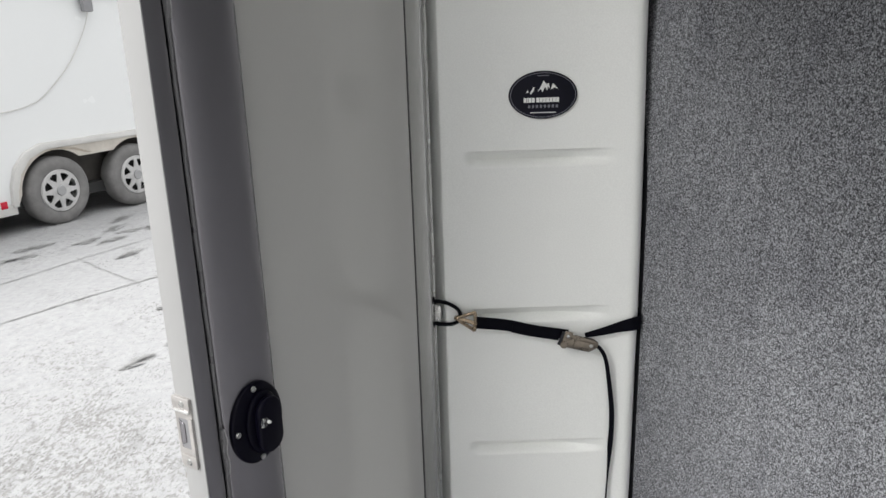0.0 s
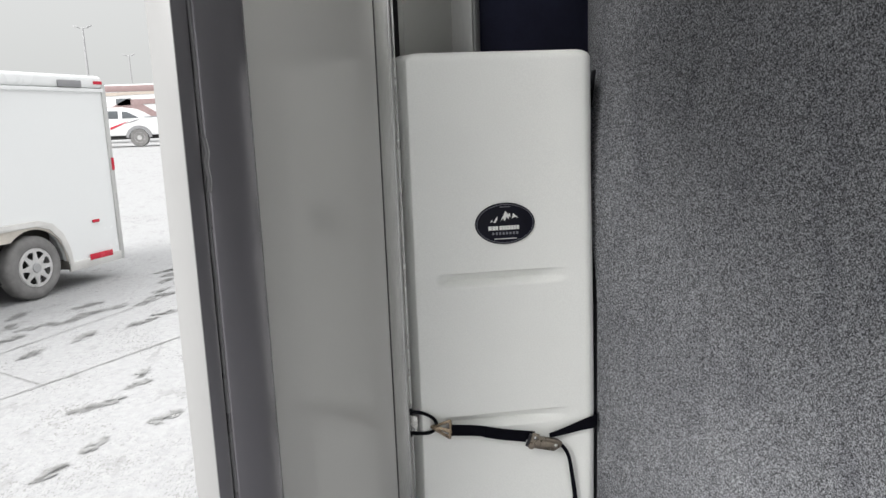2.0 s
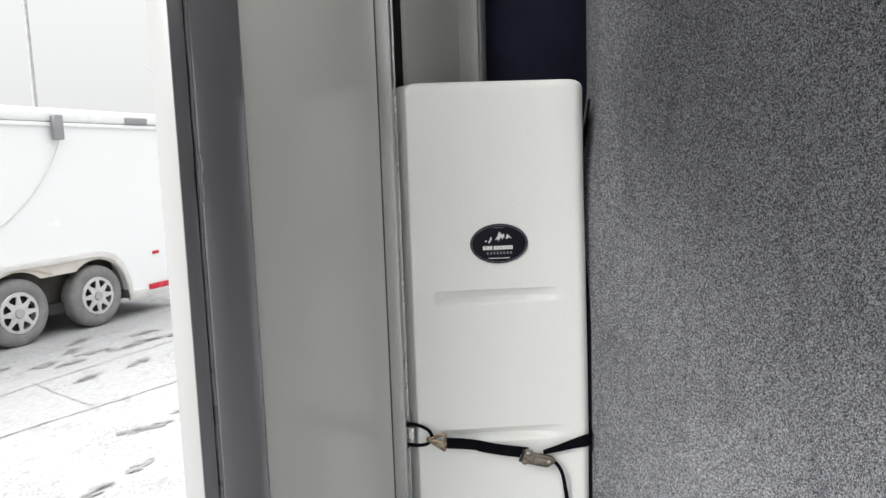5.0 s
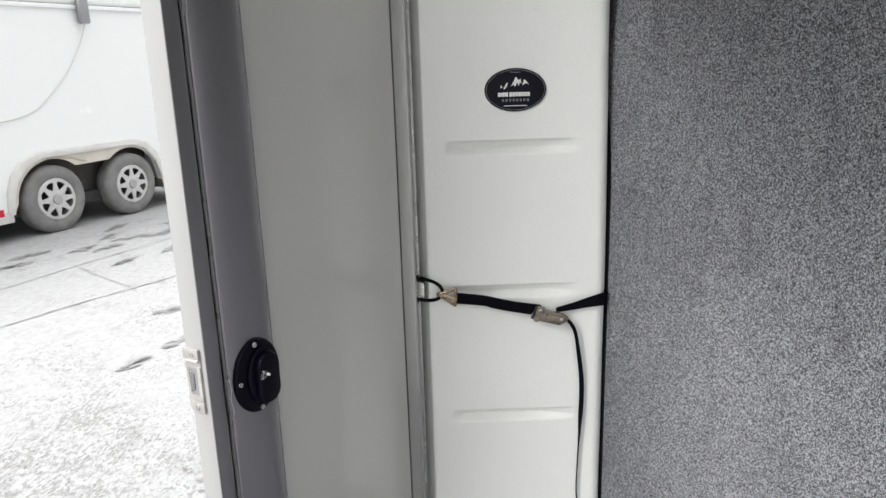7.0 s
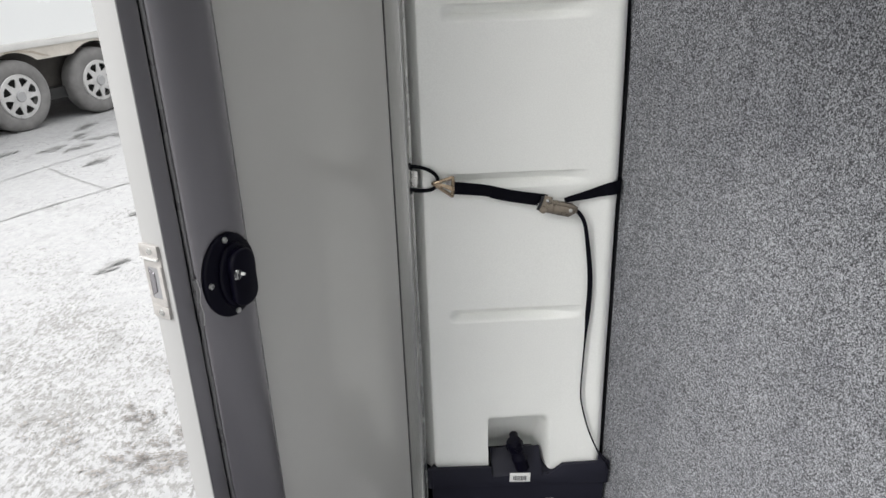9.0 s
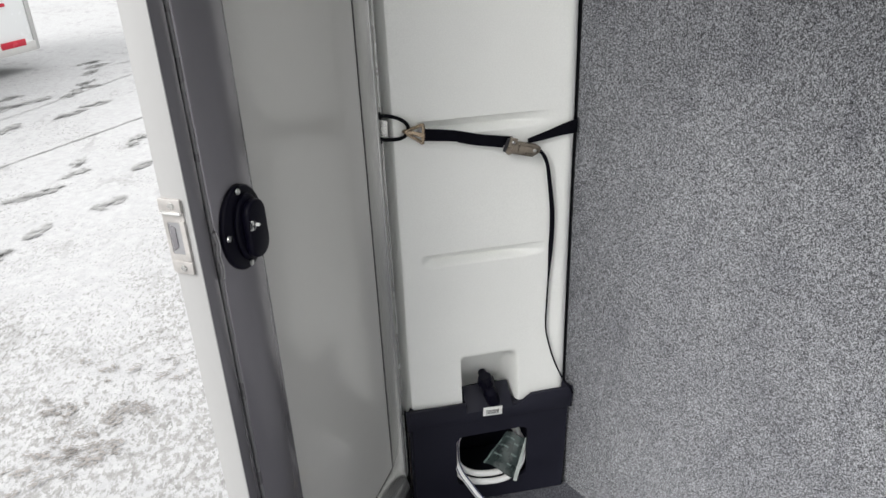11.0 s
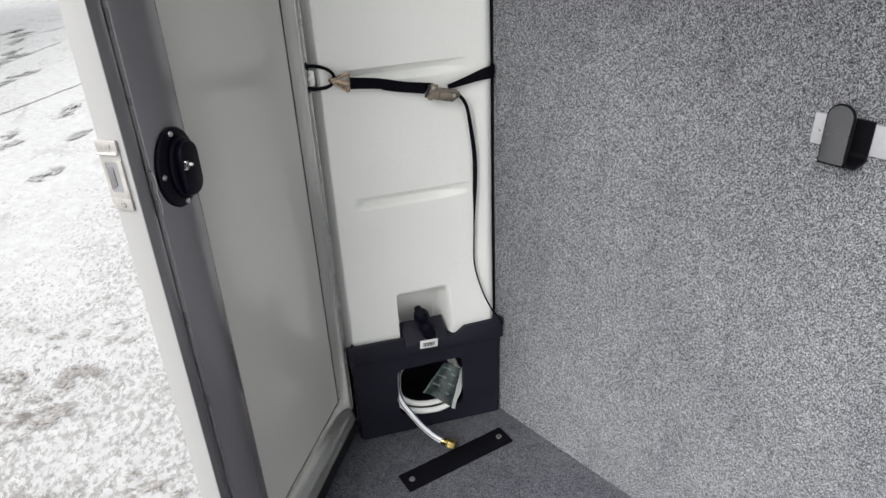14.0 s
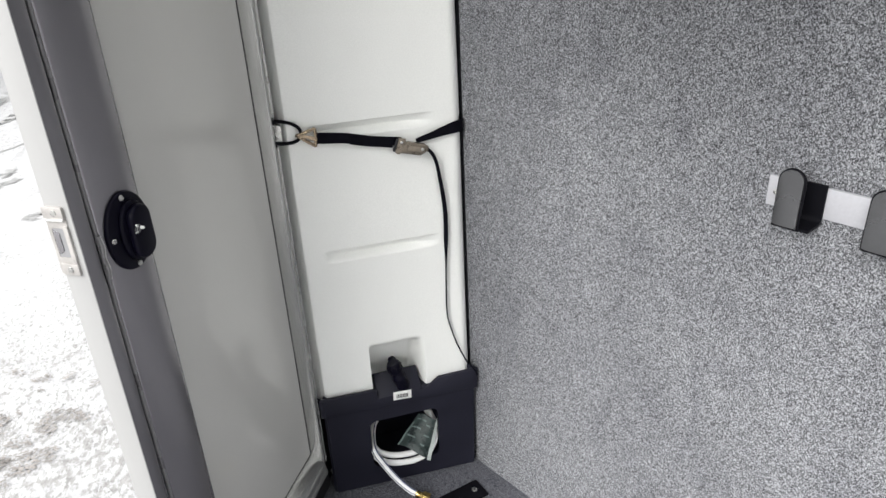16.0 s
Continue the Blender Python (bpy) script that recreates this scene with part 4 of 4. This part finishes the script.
# ---- the badge on the tank ----
def build_badge():
    M = pose(0, 0, 1.2405)
    bd = part("badge", moved(prism(oval(0, 0, 0.0540, 0.0370, 56), -0.0030, 0.003, 0.0008), M), BADGE, tank, "oval black maker's badge with white peaks")
    part("border_line", moved(holed(oval(0, 0, 0.0515, 0.0345, 56), oval(0, 0, 0.0506, 0.0336, 56), -0.0035, -0.0028), M), BADGE_GREY, bd, "thin grey border line")
    peaks = [[(-0.0265, 0.0035), (-0.0245, 0.0085), (-0.0225, 0.0048)], [(-0.021, 0.0025), (-0.0150, 0.0130), (-0.0135, 0.0118), (-0.0145, 0.0075), (-0.0185, 0.0018)],
             [(-0.0085, 0.0052), (-0.0035, 0.0135), (0.0005, 0.0225), (0.0060, 0.0160), (0.0085, 0.0190), (0.0105, 0.0105), (0.0075, 0.0130), (0.0062, 0.0072), (0.0030, 0.0125), (-0.0010, 0.0050), (-0.0035, 0.0095)],
             [(0.0120, 0.0080), (0.0150, 0.0180), (0.0240, 0.0085), (0.0180, 0.0115)]]
    for p in peaks:
        part("peak", moved(prism(p, -0.0037, -0.0028), M), STICKER, bd, "white mountain peak")
    x = -0.0305
    for w in (0.0045, 0.0018, 0.0048, 0.0046, 0.0, 0.0046, 0.0046, 0.0046, 0.0048, 0.0042, 0.0046, 0.0046):
        if w:
            part("print_bar", moved(box(x, x + w, -0.0037, -0.0028, -0.0110, -0.0038), M), STICKER, bd, "white print bar")
        x += (w + 0.0006) if w else 0.0018
    for i in range(8):
        part("print_bar", moved(box(-0.0235 + 0.0062 * i, -0.0200 + 0.0062 * i, -0.0036, -0.0028, -0.0195, -0.0150), M), BADGE_GREY, bd, "grey print bar")
    part("print_bar", moved(box(-0.009, 0.009, -0.0036, -0.0028, 0.0292, 0.0304), M), BADGE_GREY, bd)
    part("print_bar", moved(box(-0.020, 0.020, -0.0036, -0.0028, -0.0275, -0.0262), M), STICKER, bd)
    return bd


build_badge()


# ---- tie-down strap ----
def build_strap():
    st = thing("tie_down_strap", TANK_AT, "black webbing strap with cam buckle round the tank", "strap")
    Z = Vector((0, 0, 1))
    pts = curve_points([(-0.114, -0.012, 0.8665), (-0.06, -0.010, 0.8590), (-0.01, -0.0085, 0.8470), (0.045, -0.0105, 0.8390)], 10)
    n = len(pts)
    part("webbing", ribbon(pts, [0.0210 - 0.0055 * i / n for i in range(n)], [Z + Vector((0, 0.25 * math.sin(3 * i / n), 0)) for i in range(n)], 0.0022), WEBBING, st, "black woven webbing")
    pts = curve_points([(-0.05, -0.0120, 0.8560), (-0.02, -0.0115, 0.848), (0.03, -0.0122, 0.8385)], 8)
    part("webbing_end", ribbon(pts, [0.019] * len(pts), [Z] * len(pts), 0.0018), WEBBING, st, "stitched webbing end")
    pts = curve_points([(0.074, -0.012, 0.8365), (0.105, -0.009, 0.8415), (0.135, -0.006, 0.8475), (0.158, -0.0035, 0.8510), (0.1725, 0.006, 0.8515), (0.1725, 0.022, 0.8520), (0.166, 0.05, 0.8545), (0.130, 0.12, 0.856)], 8)
    n = len(pts)
    part("webbing", ribbon(pts, [min(0.0235, 0.008 + 0.017 * i / (n * 0.45)) for i in range(n)], [Z] * n, 0.0022), WEBBING, st, "black woven webbing")
    path = [(0.088, -0.014, 0.822), (0.100, -0.016, 0.812), (0.110, -0.014, 0.792), (0.117, -0.011, 0.755), (0.1245, -0.008, 0.70), (0.1265, -0.006, 0.655), (0.1245, -0.006, 0.60), (0.1215, -0.006, 0.52), (0.1200, -0.006, 0.445), (0.126, -0.007, 0.405), (0.140, -0.010, 0.355), (0.160, -0.016, 0.307), (0.174, -0.020, 0.287), (0.181, -0.018, 0.270)]
    pts = curve_points(path, 8)
    n = len(pts)
    sides = []
    for i in range(n):
        a = radians(15 + 70 * smooth_step(0.40, 0.52, i / n) - 25 * smooth_step(0.6, 0.9, i / n))
        sides.append(Vector((math.cos(a), -math.sin(a), 0.15)))
    part("webbing_tail", ribbon(pts, [0.0066 + 0.0024 * smooth_step(0.15, 0.35, i / n) - 0.0050 * smooth_step(0.42, 0.52, i / n) for i in range(n)], sides, 0.0018), WEBBING, st, "loose black webbing tail")
    tri = curve_points([(-0.113, -0.013, 0.8820), (-0.1145, -0.013, 0.8545), (-0.1180, -0.013, 0.8550), (-0.1415, -0.014, 0.8730), (-0.1405, -0.014, 0.8770), (-0.1190, -0.013, 0.8830)], 6, True)
    part("hook", tube(tri, 0.0030, 8, True), GOLD_ZINC, st, "yellow zinc triangle hook")
    tongue = prism([(-0.1150, 0.8620), (-0.1150, 0.8710), (-0.1300, 0.8760), (-0.1430, 0.8775), (-0.1450, 0.8750), (-0.1430, 0.8722), (-0.1300, 0.8690)], -0.0165, -0.0145, 0.0008)
    part("hook_tongue", tongue, GOLD_ZINC, st, "yellow zinc hook tongue")
    curl = curve_points([(-0.1430, -0.0155, 0.8750), (-0.1460, -0.012, 0.8750), (-0.1455, -0.006, 0.8745), (-0.1410, -0.004, 0.8740)], 5)
    part("hook_curl", tube(curl, 0.0030, 8), GOLD_ZINC, st, "yellow zinc hook end")
    buckle = new("buckle")
    buckle.parent = st
    buckle.matrix_basis = pose(0.065, -0.0165, 0.8275, 0, 13, 0)
    part("buckle_plate", prism([(-0.027, -0.0135), (0.018, -0.0150), (0.0305, -0.0045), (0.0305, 0.0040), (0.020, 0.0085), (-0.014, 0.0090), (-0.031, 0.0090), (-0.032, -0.0060)], -0.0050, 0.0035, 0.0016), BUCKLE, buckle, "tarnished metal cam buckle", smooth=30)
    part("buckle_ear", prism([(-0.0315, 0.0030), (-0.0165, 0.0030), (-0.0172, 0.0150), (-0.0310, 0.0160)], -0.0080, -0.0040, 0.0012), BUCKLE, buckle, "upright buckle ear")
    part("buckle_lever", prism([(-0.012, -0.0085), (0.019, -0.0100), (0.0255, -0.0030), (0.0245, 0.0030), (-0.011, 0.0040)], -0.0078, -0.0046, 0.0014, 3), BUCKLE, buckle, "rounded buckle lever")
    for x, z in ((0.0180, -0.0015), (-0.0245, 0.0085)):
        part("rivet", moved(lathe([(0.0034, 0), (0.0030, 0.0020), (0.001, 0.0028)], 12), pose(x, -0.0076, z, 90, 0, 0)), ZINC, buckle, "bright rivet")
    part("buckle_lug", moved(lathe([(0.0001, 0), (0.0060, 0.0), (0.0066, 0.002), (0.0060, 0.0065), (0.0001, 0.007)], 16), pose(-0.0275, -0.0005, -0.0095, 90, 0, 0)), BUCKLE, buckle, "round buckle lug")
    part("roller", moved(lathe([(0.0028, -0.012), (0.0028, 0.012)], 12), pose(-0.0335, -0.002, 0.0, 0, 8, 0)), INK, buckle, "black roller")
    return st


build_strap()


def build_ring():
    rg = thing("tie_ring", TANK_AT, "black steel D-ring on a zinc bracket", "tie ring")
    loop = curve_points([(-0.1815, 0.006, 0.9005), (-0.165, 0.000, 0.9000), (-0.150, -0.006, 0.8955), (-0.1405, -0.009, 0.8880), (-0.1375, -0.010, 0.8790), (-0.1415, -0.009, 0.8690), (-0.151, -0.005, 0.8625), (-0.166, 0.000, 0.8600), (-0.1815, 0.006, 0.8605), (-0.1835, 0.007, 0.8700), (-0.1835, 0.007, 0.8910)], 6, True)
    loop = [Vector((-0.1825 + (p.x + 0.1835) * 0.97, p.y, p.z)) for p in loop]
    part("ring", tube(loop, 0.0032, 10, True), BLACK_PAINT, rg, "black steel D-ring")
    part("bracket", moved(box(-0.0045, 0.0045, -0.0015, 0.0015, -0.026, 0.026, 0.001), pose(-0.1870, 0.0080, 0.880, 0, 0, 10)), ZINC, rg, "zinc ring bracket")
    part("clip", moved(prism([(-0.0075, -0.0165), (0.0075, -0.0145), (0.0085, 0.0135), (-0.0075, 0.0165)], -0.0035, 0.0035, 0.0018), pose(-0.1780, 0.005, 0.880, 0, 0, -20)), ZINC, rg, "folded zinc clip")
    for z in (0.9045, 0.8560):
        part("lug", moved(box(-0.0040, 0.0040, -0.0030, 0.0025, -0.0032, 0.0032, 0.001), pose(-0.1855, 0.0065, z, 0, 0, 10)), BLACK_PAINT, rg, "black bracket lug")
    return rg


build_ring()


# ---- tap, label, hose and wrapper ----
def build_tap():
    M = Matrix()
    lean = pose(0.006, 0.000, 0.288, -6, -16, 0)
    tp = part("tap", moved(moved(lathe([(0.0001, -0.022), (0.0125, -0.022), (0.0140, -0.018), (0.0142, 0.002), (0.0150, 0.004), (0.0150, 0.008), (0.0130, 0.011), (0.0130, 0.030), (0.0001, 0.030)], 20), lean), M), BLACK, tank, "small black plastic drain tap")
    knob = lathe([(0.0001, 0.022), (0.0130, 0.022), (0.0155, 0.026), (0.0155, 0.044), (0.0135, 0.048), (0.0001, 0.048)], 20)
    part("knob", moved(moved(knob, lean), M), BLACK, tp, "ridged black knob")
    part("inlet", moved(moved(lathe([(0.009, 0.0), (0.009, 0.05)], 16), pose(0.0, 0.0, 0.312, -90, 0, 0)), M), BLACK, tp)
    for k in range(8):
        ridge = box(0.0145, 0.0172, -0.0018, 0.0018, 0.028, 0.042, 0.0006)
        part("ridge", moved(moved(ridge, lean @ pose(0, 0, 0, 0, 0, 45 * k)), M), BLACK, tp)
    return tp


build_tap()


def build_label():
    M = pose(0.0045, -0.0172, 0.259, 0, 3, 0)
    lb = part("barcode_label", moved(box(-0.0205, 0.0205, -0.0008, 0.0010, -0.0105, 0.0105, 0.0003), M), STICKER, stand, "small white barcode label")
    x = -0.0135
    for w in (2, 1, 3, 1, 2, 2, 1, 3, 2, 1, 2, 3):
        part("bar", moved(box(x, x + 0.0006 * w, -0.0013, -0.0006, -0.006, 0.004), M), INK, lb)
        x += 0.0006 * w + 0.0011
    return lb


build_label()


def build_hose():
    hs = thing("water_hose", TANK_AT, "coiled white water hose with brass end in the stand", "hose")
    path = []
    for k in range(2):
        y, z, w = 0.018 - 0.013 * k, 0.004 - 0.012 * k, 1 - 0.05 * (1 - k)
        path += [(0.006, 0.135, 0.120 + z), (-0.055, 0.105, 0.118 + z), (-0.068 * w, y + 0.030, 0.112 + z), (-0.070 * w, y, 0.098 + z), (-0.050 * w, y - 0.008, 0.078 + z),
                 (-0.014, y - 0.012, 0.066 + z), (0.030, y - 0.012, 0.064 + z), (0.062 * w, y - 0.008, 0.078 + z), (0.080 * w, y + 0.002, 0.108 + z), (0.083 * w, y + 0.030, 0.140 + z), (0.060, 0.105, 0.140 + z)]
    path += [(0.006, 0.125, 0.130), (-0.050, 0.075, 0.125), (-0.068, 0.020, 0.116), (-0.068, -0.010, 0.104), (-0.055, -0.028, 0.084), (-0.034, -0.048, 0.054), (-0.008, -0.070, 0.029), (0.012, -0.084, 0.020)]
    pts = curve_points(path, 6)
    part("tubing", tube(pts, 0.0070, 12), HOSE, hs, "white vinyl tubing")
    tail = pts[-42:]
    part("stripe", tube([p + Vector((-0.0050, -0.0040, 0.0030)) for p in tail], 0.0011, 6), STRIPE, hs, "thin dark stripe")
    part("stripe", tube([p + Vector((0.0035, -0.0015, 0.0058)) for p in tail], 0.0015, 6), STRIPE, hs, "thin dark stripe")
    d = (pts[-1] - pts[-4]).normalized()
    m = Matrix.Translation(pts[-1]) @ d.to_track_quat("Z", "Y").to_matrix().to_4x4()
    part("ferrule", moved(lathe([(0.0074, -0.010), (0.0082, -0.008), (0.0082, 0.006), (0.0070, 0.008), (0.0001, 0.008)], 20), m), BRASS, hs, "brass ferrule")
    part("coupling", moved(lathe([(0.0001, 0.006), (0.0115, 0.006), (0.0125, 0.008), (0.0125, 0.021), (0.0115, 0.023), (0.0085, 0.023), (0.0085, 0.012), (0.0001, 0.012)], 6), m), BRASS, hs, "hexagonal brass coupling", )
    return hs


build_hose()


def build_wrapper():
    wr = thing("hose_wrapper", TANK_AT, "green printed card wrapper in clear plastic", "wrapper")
    L, T, Rt, B = Vector((-0.016, -0.006, 0.117)), Vector((0.044, 0.010, 0.176)), Vector((0.087, 0.004, 0.148)), Vector((0.055, -0.020, 0.060))

    def at(u, v, lift=0.0):
        q = L.lerp(T, v).lerp(B.lerp(Rt, v), u)
        return q + Vector((0, -lift + 0.004 * math.sin(7.5 * u - 0.9) + 0.003 * noise.noise(Vector((u * 3, v * 4, 2))), 0))

    def sheet(u0, u1, v0, v1, lift, thick, nu, nv):
        bm = bmesh.new()
        rows = [[bm.verts.new(at(u0 + (u1 - u0) * i / nu, v0 + (v1 - v0) * j / nv, lift)) for i in range(nu + 1)] for j in range(nv + 1)]
        for p, q in zip(rows, rows[1:]):
            for k in range(nu):
                bm.faces.new((p[k], p[k + 1], q[k + 1], q[k]))
        r = bmesh.ops.extrude_face_region(bm, geom=bm.faces[:])
        bmesh.ops.translate(bm, vec=(0, thick, 0), verts=[v for v in r["geom"] if isinstance(v, bmesh.types.BMVert)])
        return bm

    part("card", sheet(0, 1, 0, 1, 0.0, 0.0015, 16, 16), BAG, wr, "folded dark green card")
    for u0, u1, v in ((0.10, 0.30, 0.86), (0.34, 0.52, 0.86), (0.08, 0.26, 0.60), (0.30, 0.46, 0.60), (0.10, 0.40, 0.34), (0.56, 0.72, 0.78), (0.60, 0.80, 0.52), (0.60, 0.72, 0.26)):
        part("print_bar", sheet(u0, u1, v - 0.020, v + 0.020, 0.0008, 0.0005, 4, 2), PRINT_DIM, wr, "pale print bar")
    part("fold_edge", sheet(0.0, 0.05, 0.0, 0.75, 0.0010, 0.0008, 2, 8), PRINT_DIM, wr, "torn card edge")
    part("plastic_edge", sheet(0.93, 1.06, -0.04, 1.10, 0.0012, 0.0008, 3, 14), PRINT, wr, "crumpled clear plastic edge")
    return wr


build_wrapper()


# ---- black strip on the floor ----
def build_floor_strip():
    fs = thing("floor_strip", pose(0.190, 1.014, 0.0, 0, 0, 14.2), "flat black metal strip screwed to the carpet", "metal strip")
    part("bar", box(-0.139, 0.139, -0.027, 0.027, 0.0, 0.005, 0.0015), BLACK_PAINT, fs)
    for x in (-0.118, 0.118):
        part("screw", moved(lathe([(0.0070, 0.0), (0.0065, 0.0022), (0.0030, 0.0034), (0.0001, 0.0030)], 14), pose(x, 0, 0.005)), ZINC, fs, "zinc screw head")
    return fs


build_floor_strip()


# ---- door latch ----
def build_latch():
    M = pose(-0.398, 0, 0.879)
    lt = part("latch", moved(prism(oval(-0.0005, 0, 0.0425, 0.0535, 44), -0.0070, 0.0015, 0.003, 3), M), BLACK, door, "black plastic inside door latch")
    part("collar", moved(prism(oval(0.005, -0.001, 0.0280, 0.0425, 40), -0.0120, -0.006, 0.004, 3), M), BLACK, lt)
    part("knob", moved(prism(rounded(-0.012, 0.027, -0.040, 0.034, 0.0190, 10), -0.0215, -0.0110, 0.0035, 3), M), BLACK, lt, "black oval turn knob")
    part("lock_cylinder", moved(moved(lathe([(0.0001, 0), (0.0062, 0.0), (0.0066, 0.0012), (0.0052, 0.0022), (0.0001, 0.0024)], 20), pose(-0.0055, -0.0214, 0.006, 90, 0, 0)), M), HOOK_GREY, lt, "dull metal lock cylinder")
    part("lock_tab", moved(moved(box(-0.0026, 0.0026, -0.0015, 0.0015, -0.0065, 0.0055, 0.0012), pose(-0.0075, -0.0222, 0.007, 0, 18, 0)), M), ZINC, lt, "small zinc lock tab")
    part("lock_pin", moved(moved(lathe([(0.0001, 0), (0.0020, 0.0), (0.0022, 0.003), (0.0018, 0.006), (0.0001, 0.0064)], 12), pose(-0.001, -0.0220, 0.006, 90, 0, 0)), M), STICKER, lt, "white lock pin")
    for x, z in ((-0.004, 0.0470), (-0.0350, 0.000), (0.000, -0.0475), (0.034, 0.006)):
        part("screw", moved(moved(lathe([(0.0001, 0), (0.0040, 0.0), (0.0036, 0.0018), (0.0001, 0.0024)], 12), pose(x, -0.0069, z, 90, 0, 0)), M), ZINC, lt, "zinc screw")
    return lt


build_latch()


def build_edge_plate():
    M = pose(-0.4816, 0.018, 0.910, 0, 0, -90)
    ep = part("latch_plate", moved(holed(rounded(-0.0175, 0.0105, -0.053, 0.037, 0.002, 3), rounded(-0.0130, 0.0030, -0.030, 0.009, 0.002, 3), -0.0016, 0.0), M), PLATE_ZINC, door, "worn pale zinc latch plate")
    part("bolt_recess", moved(box(-0.0128, 0.0028, -0.0010, -0.0003, -0.0298, 0.0088), M), POLE, ep, "grey bolt opening")
    part("bolt", moved(prism([(-0.0112, -0.026), (-0.0040, -0.021), (-0.0040, 0.002), (-0.0112, 0.006)], -0.0022, -0.0008, 0.0005), M), STILE, ep, "grey latch bolt")
    part("top_tab", moved(box(-0.0178, 0.0108, -0.0044, -0.0014, 0.0215, 0.0372, 0.0012), M), PLATE_ZINC, ep, "raised screw tab")
    part("bottom_tab", moved(box(-0.0130, 0.0108, -0.0040, -0.0014, -0.0532, -0.0375, 0.0012), M), PLATE_ZINC, ep, "raised screw tab")
    part("flange", moved(box(0.0045, 0.0108, -0.0036, -0.0014, -0.0370, 0.0120, 0.0011), M), PLATE_ZINC, ep, "bent side flange")
    part("lip", moved(box(-0.0180, 0.0098, -0.0062, -0.0036, 0.0195, 0.0222, 0.0008), M), ALU_BRIGHT, ep, "bright bent striker lip")
    for x, z in ((-0.001, 0.0298), (-0.001, -0.0455)):
        part("screw", moved(moved(lathe([(0.0001, 0), (0.0042, 0.0), (0.0036, 0.0014), (0.0001, 0.0018)], 12), pose(x, -0.0041, z, 90, 0, 0)), M), ZINC, ep, "zinc screw")
    return ep


build_edge_plate()


# ---- hook rack on the slanted wall ----
def build_hook_rack():
    hr = thing("hook_rack", SLANT_WALL, "grey steel rail with black tack hooks on carpet", "hook rack")
    part("rail", box(0.996, 1.40, -0.005, 0.0, 0.857, 0.899, 0.001), PLATE_GREY, hr, "pale grey mounting rail")
    for k in range(3):
        x = 1.0255 + 0.1085 * k
        hook = new("hook")
        hook.parent = hr
        hook.matrix_basis = pose(x, 0, 0.849)
        tongue = [(0, 0), (0, 0.064)] + [(0.0175 - 0.0175 * math.cos(radians(a)), 0.064 + 0.0175 * math.sin(radians(a))) for a in range(15, 180, 15)] + [(0.035, 0.064), (0.035, 0)]
        part("tongue", prism(tongue, -0.0475, -0.0440, 0.0010), BLACK_STEEL, hook, "rounded black steel tongue")
        bm = bmesh.new()
        rows = []
        for i in range(25):
            z = 0.0040 + 0.0752 * i / 24
            w = 0.0152 if z < 0.064 else 0.0004 + 0.0148 * math.sqrt(max(0.0, 1 - ((z - 0.064) / 0.0158) ** 2))
            rows.append([bm.verts.new((0.0175 + w * k / 4, -0.0476 - 0.0048 * (1 - ((z - 0.030) / 0.055) ** 2) * (1 - 0.3 * (k / 4) ** 2), z)) for k in range(-4, 5)])
        for p, q in zip(rows, rows[1:]):
            for k in range(8):
                bm.faces.new((p[k], p[k + 1], q[k + 1], q[k]))
        r = bmesh.ops.extrude_face_region(bm, geom=bm.faces[:])
        bmesh.ops.translate(bm, vec=(0, 0.004, 0), verts=[v for v in r["geom"] if isinstance(v, bmesh.types.BMVert)])
        # face colour holds the sky's sheen on the black steel
        part("tongue_face", bm, HOOK_GREY, hook, "black steel tongue face, greyed for its sky sheen")
        bend = [(-0.0440, 0.0), (-0.0440, 0.0035), (-0.0150, 0.0035), (-0.0115, 0.0048), (-0.0095, 0.0080), (-0.0090, 0.0120), (-0.0090, 0.054), (-0.0055, 0.054), (-0.0055, 0.0100), (-0.0068, 0.0045), (-0.0100, 0.0012), (-0.0150, 0.0)]
        # wider than the tongue, so its black also covers the shadow on the rail
        part("back_bend", moved(prism(bend, -0.0465, 0.0), pose(0, 0, 0, 0, 0, 90)), BLACK_STEEL, hook, "bent steel back, widened and blackened for its shadow", smooth=50)
    for x in (1.008,):
        part("screw", moved(lathe([(0.0001, 0), (0.0042, 0.0), (0.0036, 0.0016), (0.0001, 0.002)], 12), pose(x, -0.005, 0.878, 90, 0, 0)), ZINC, hr, "zinc screw")
    return hr


build_hook_rack()
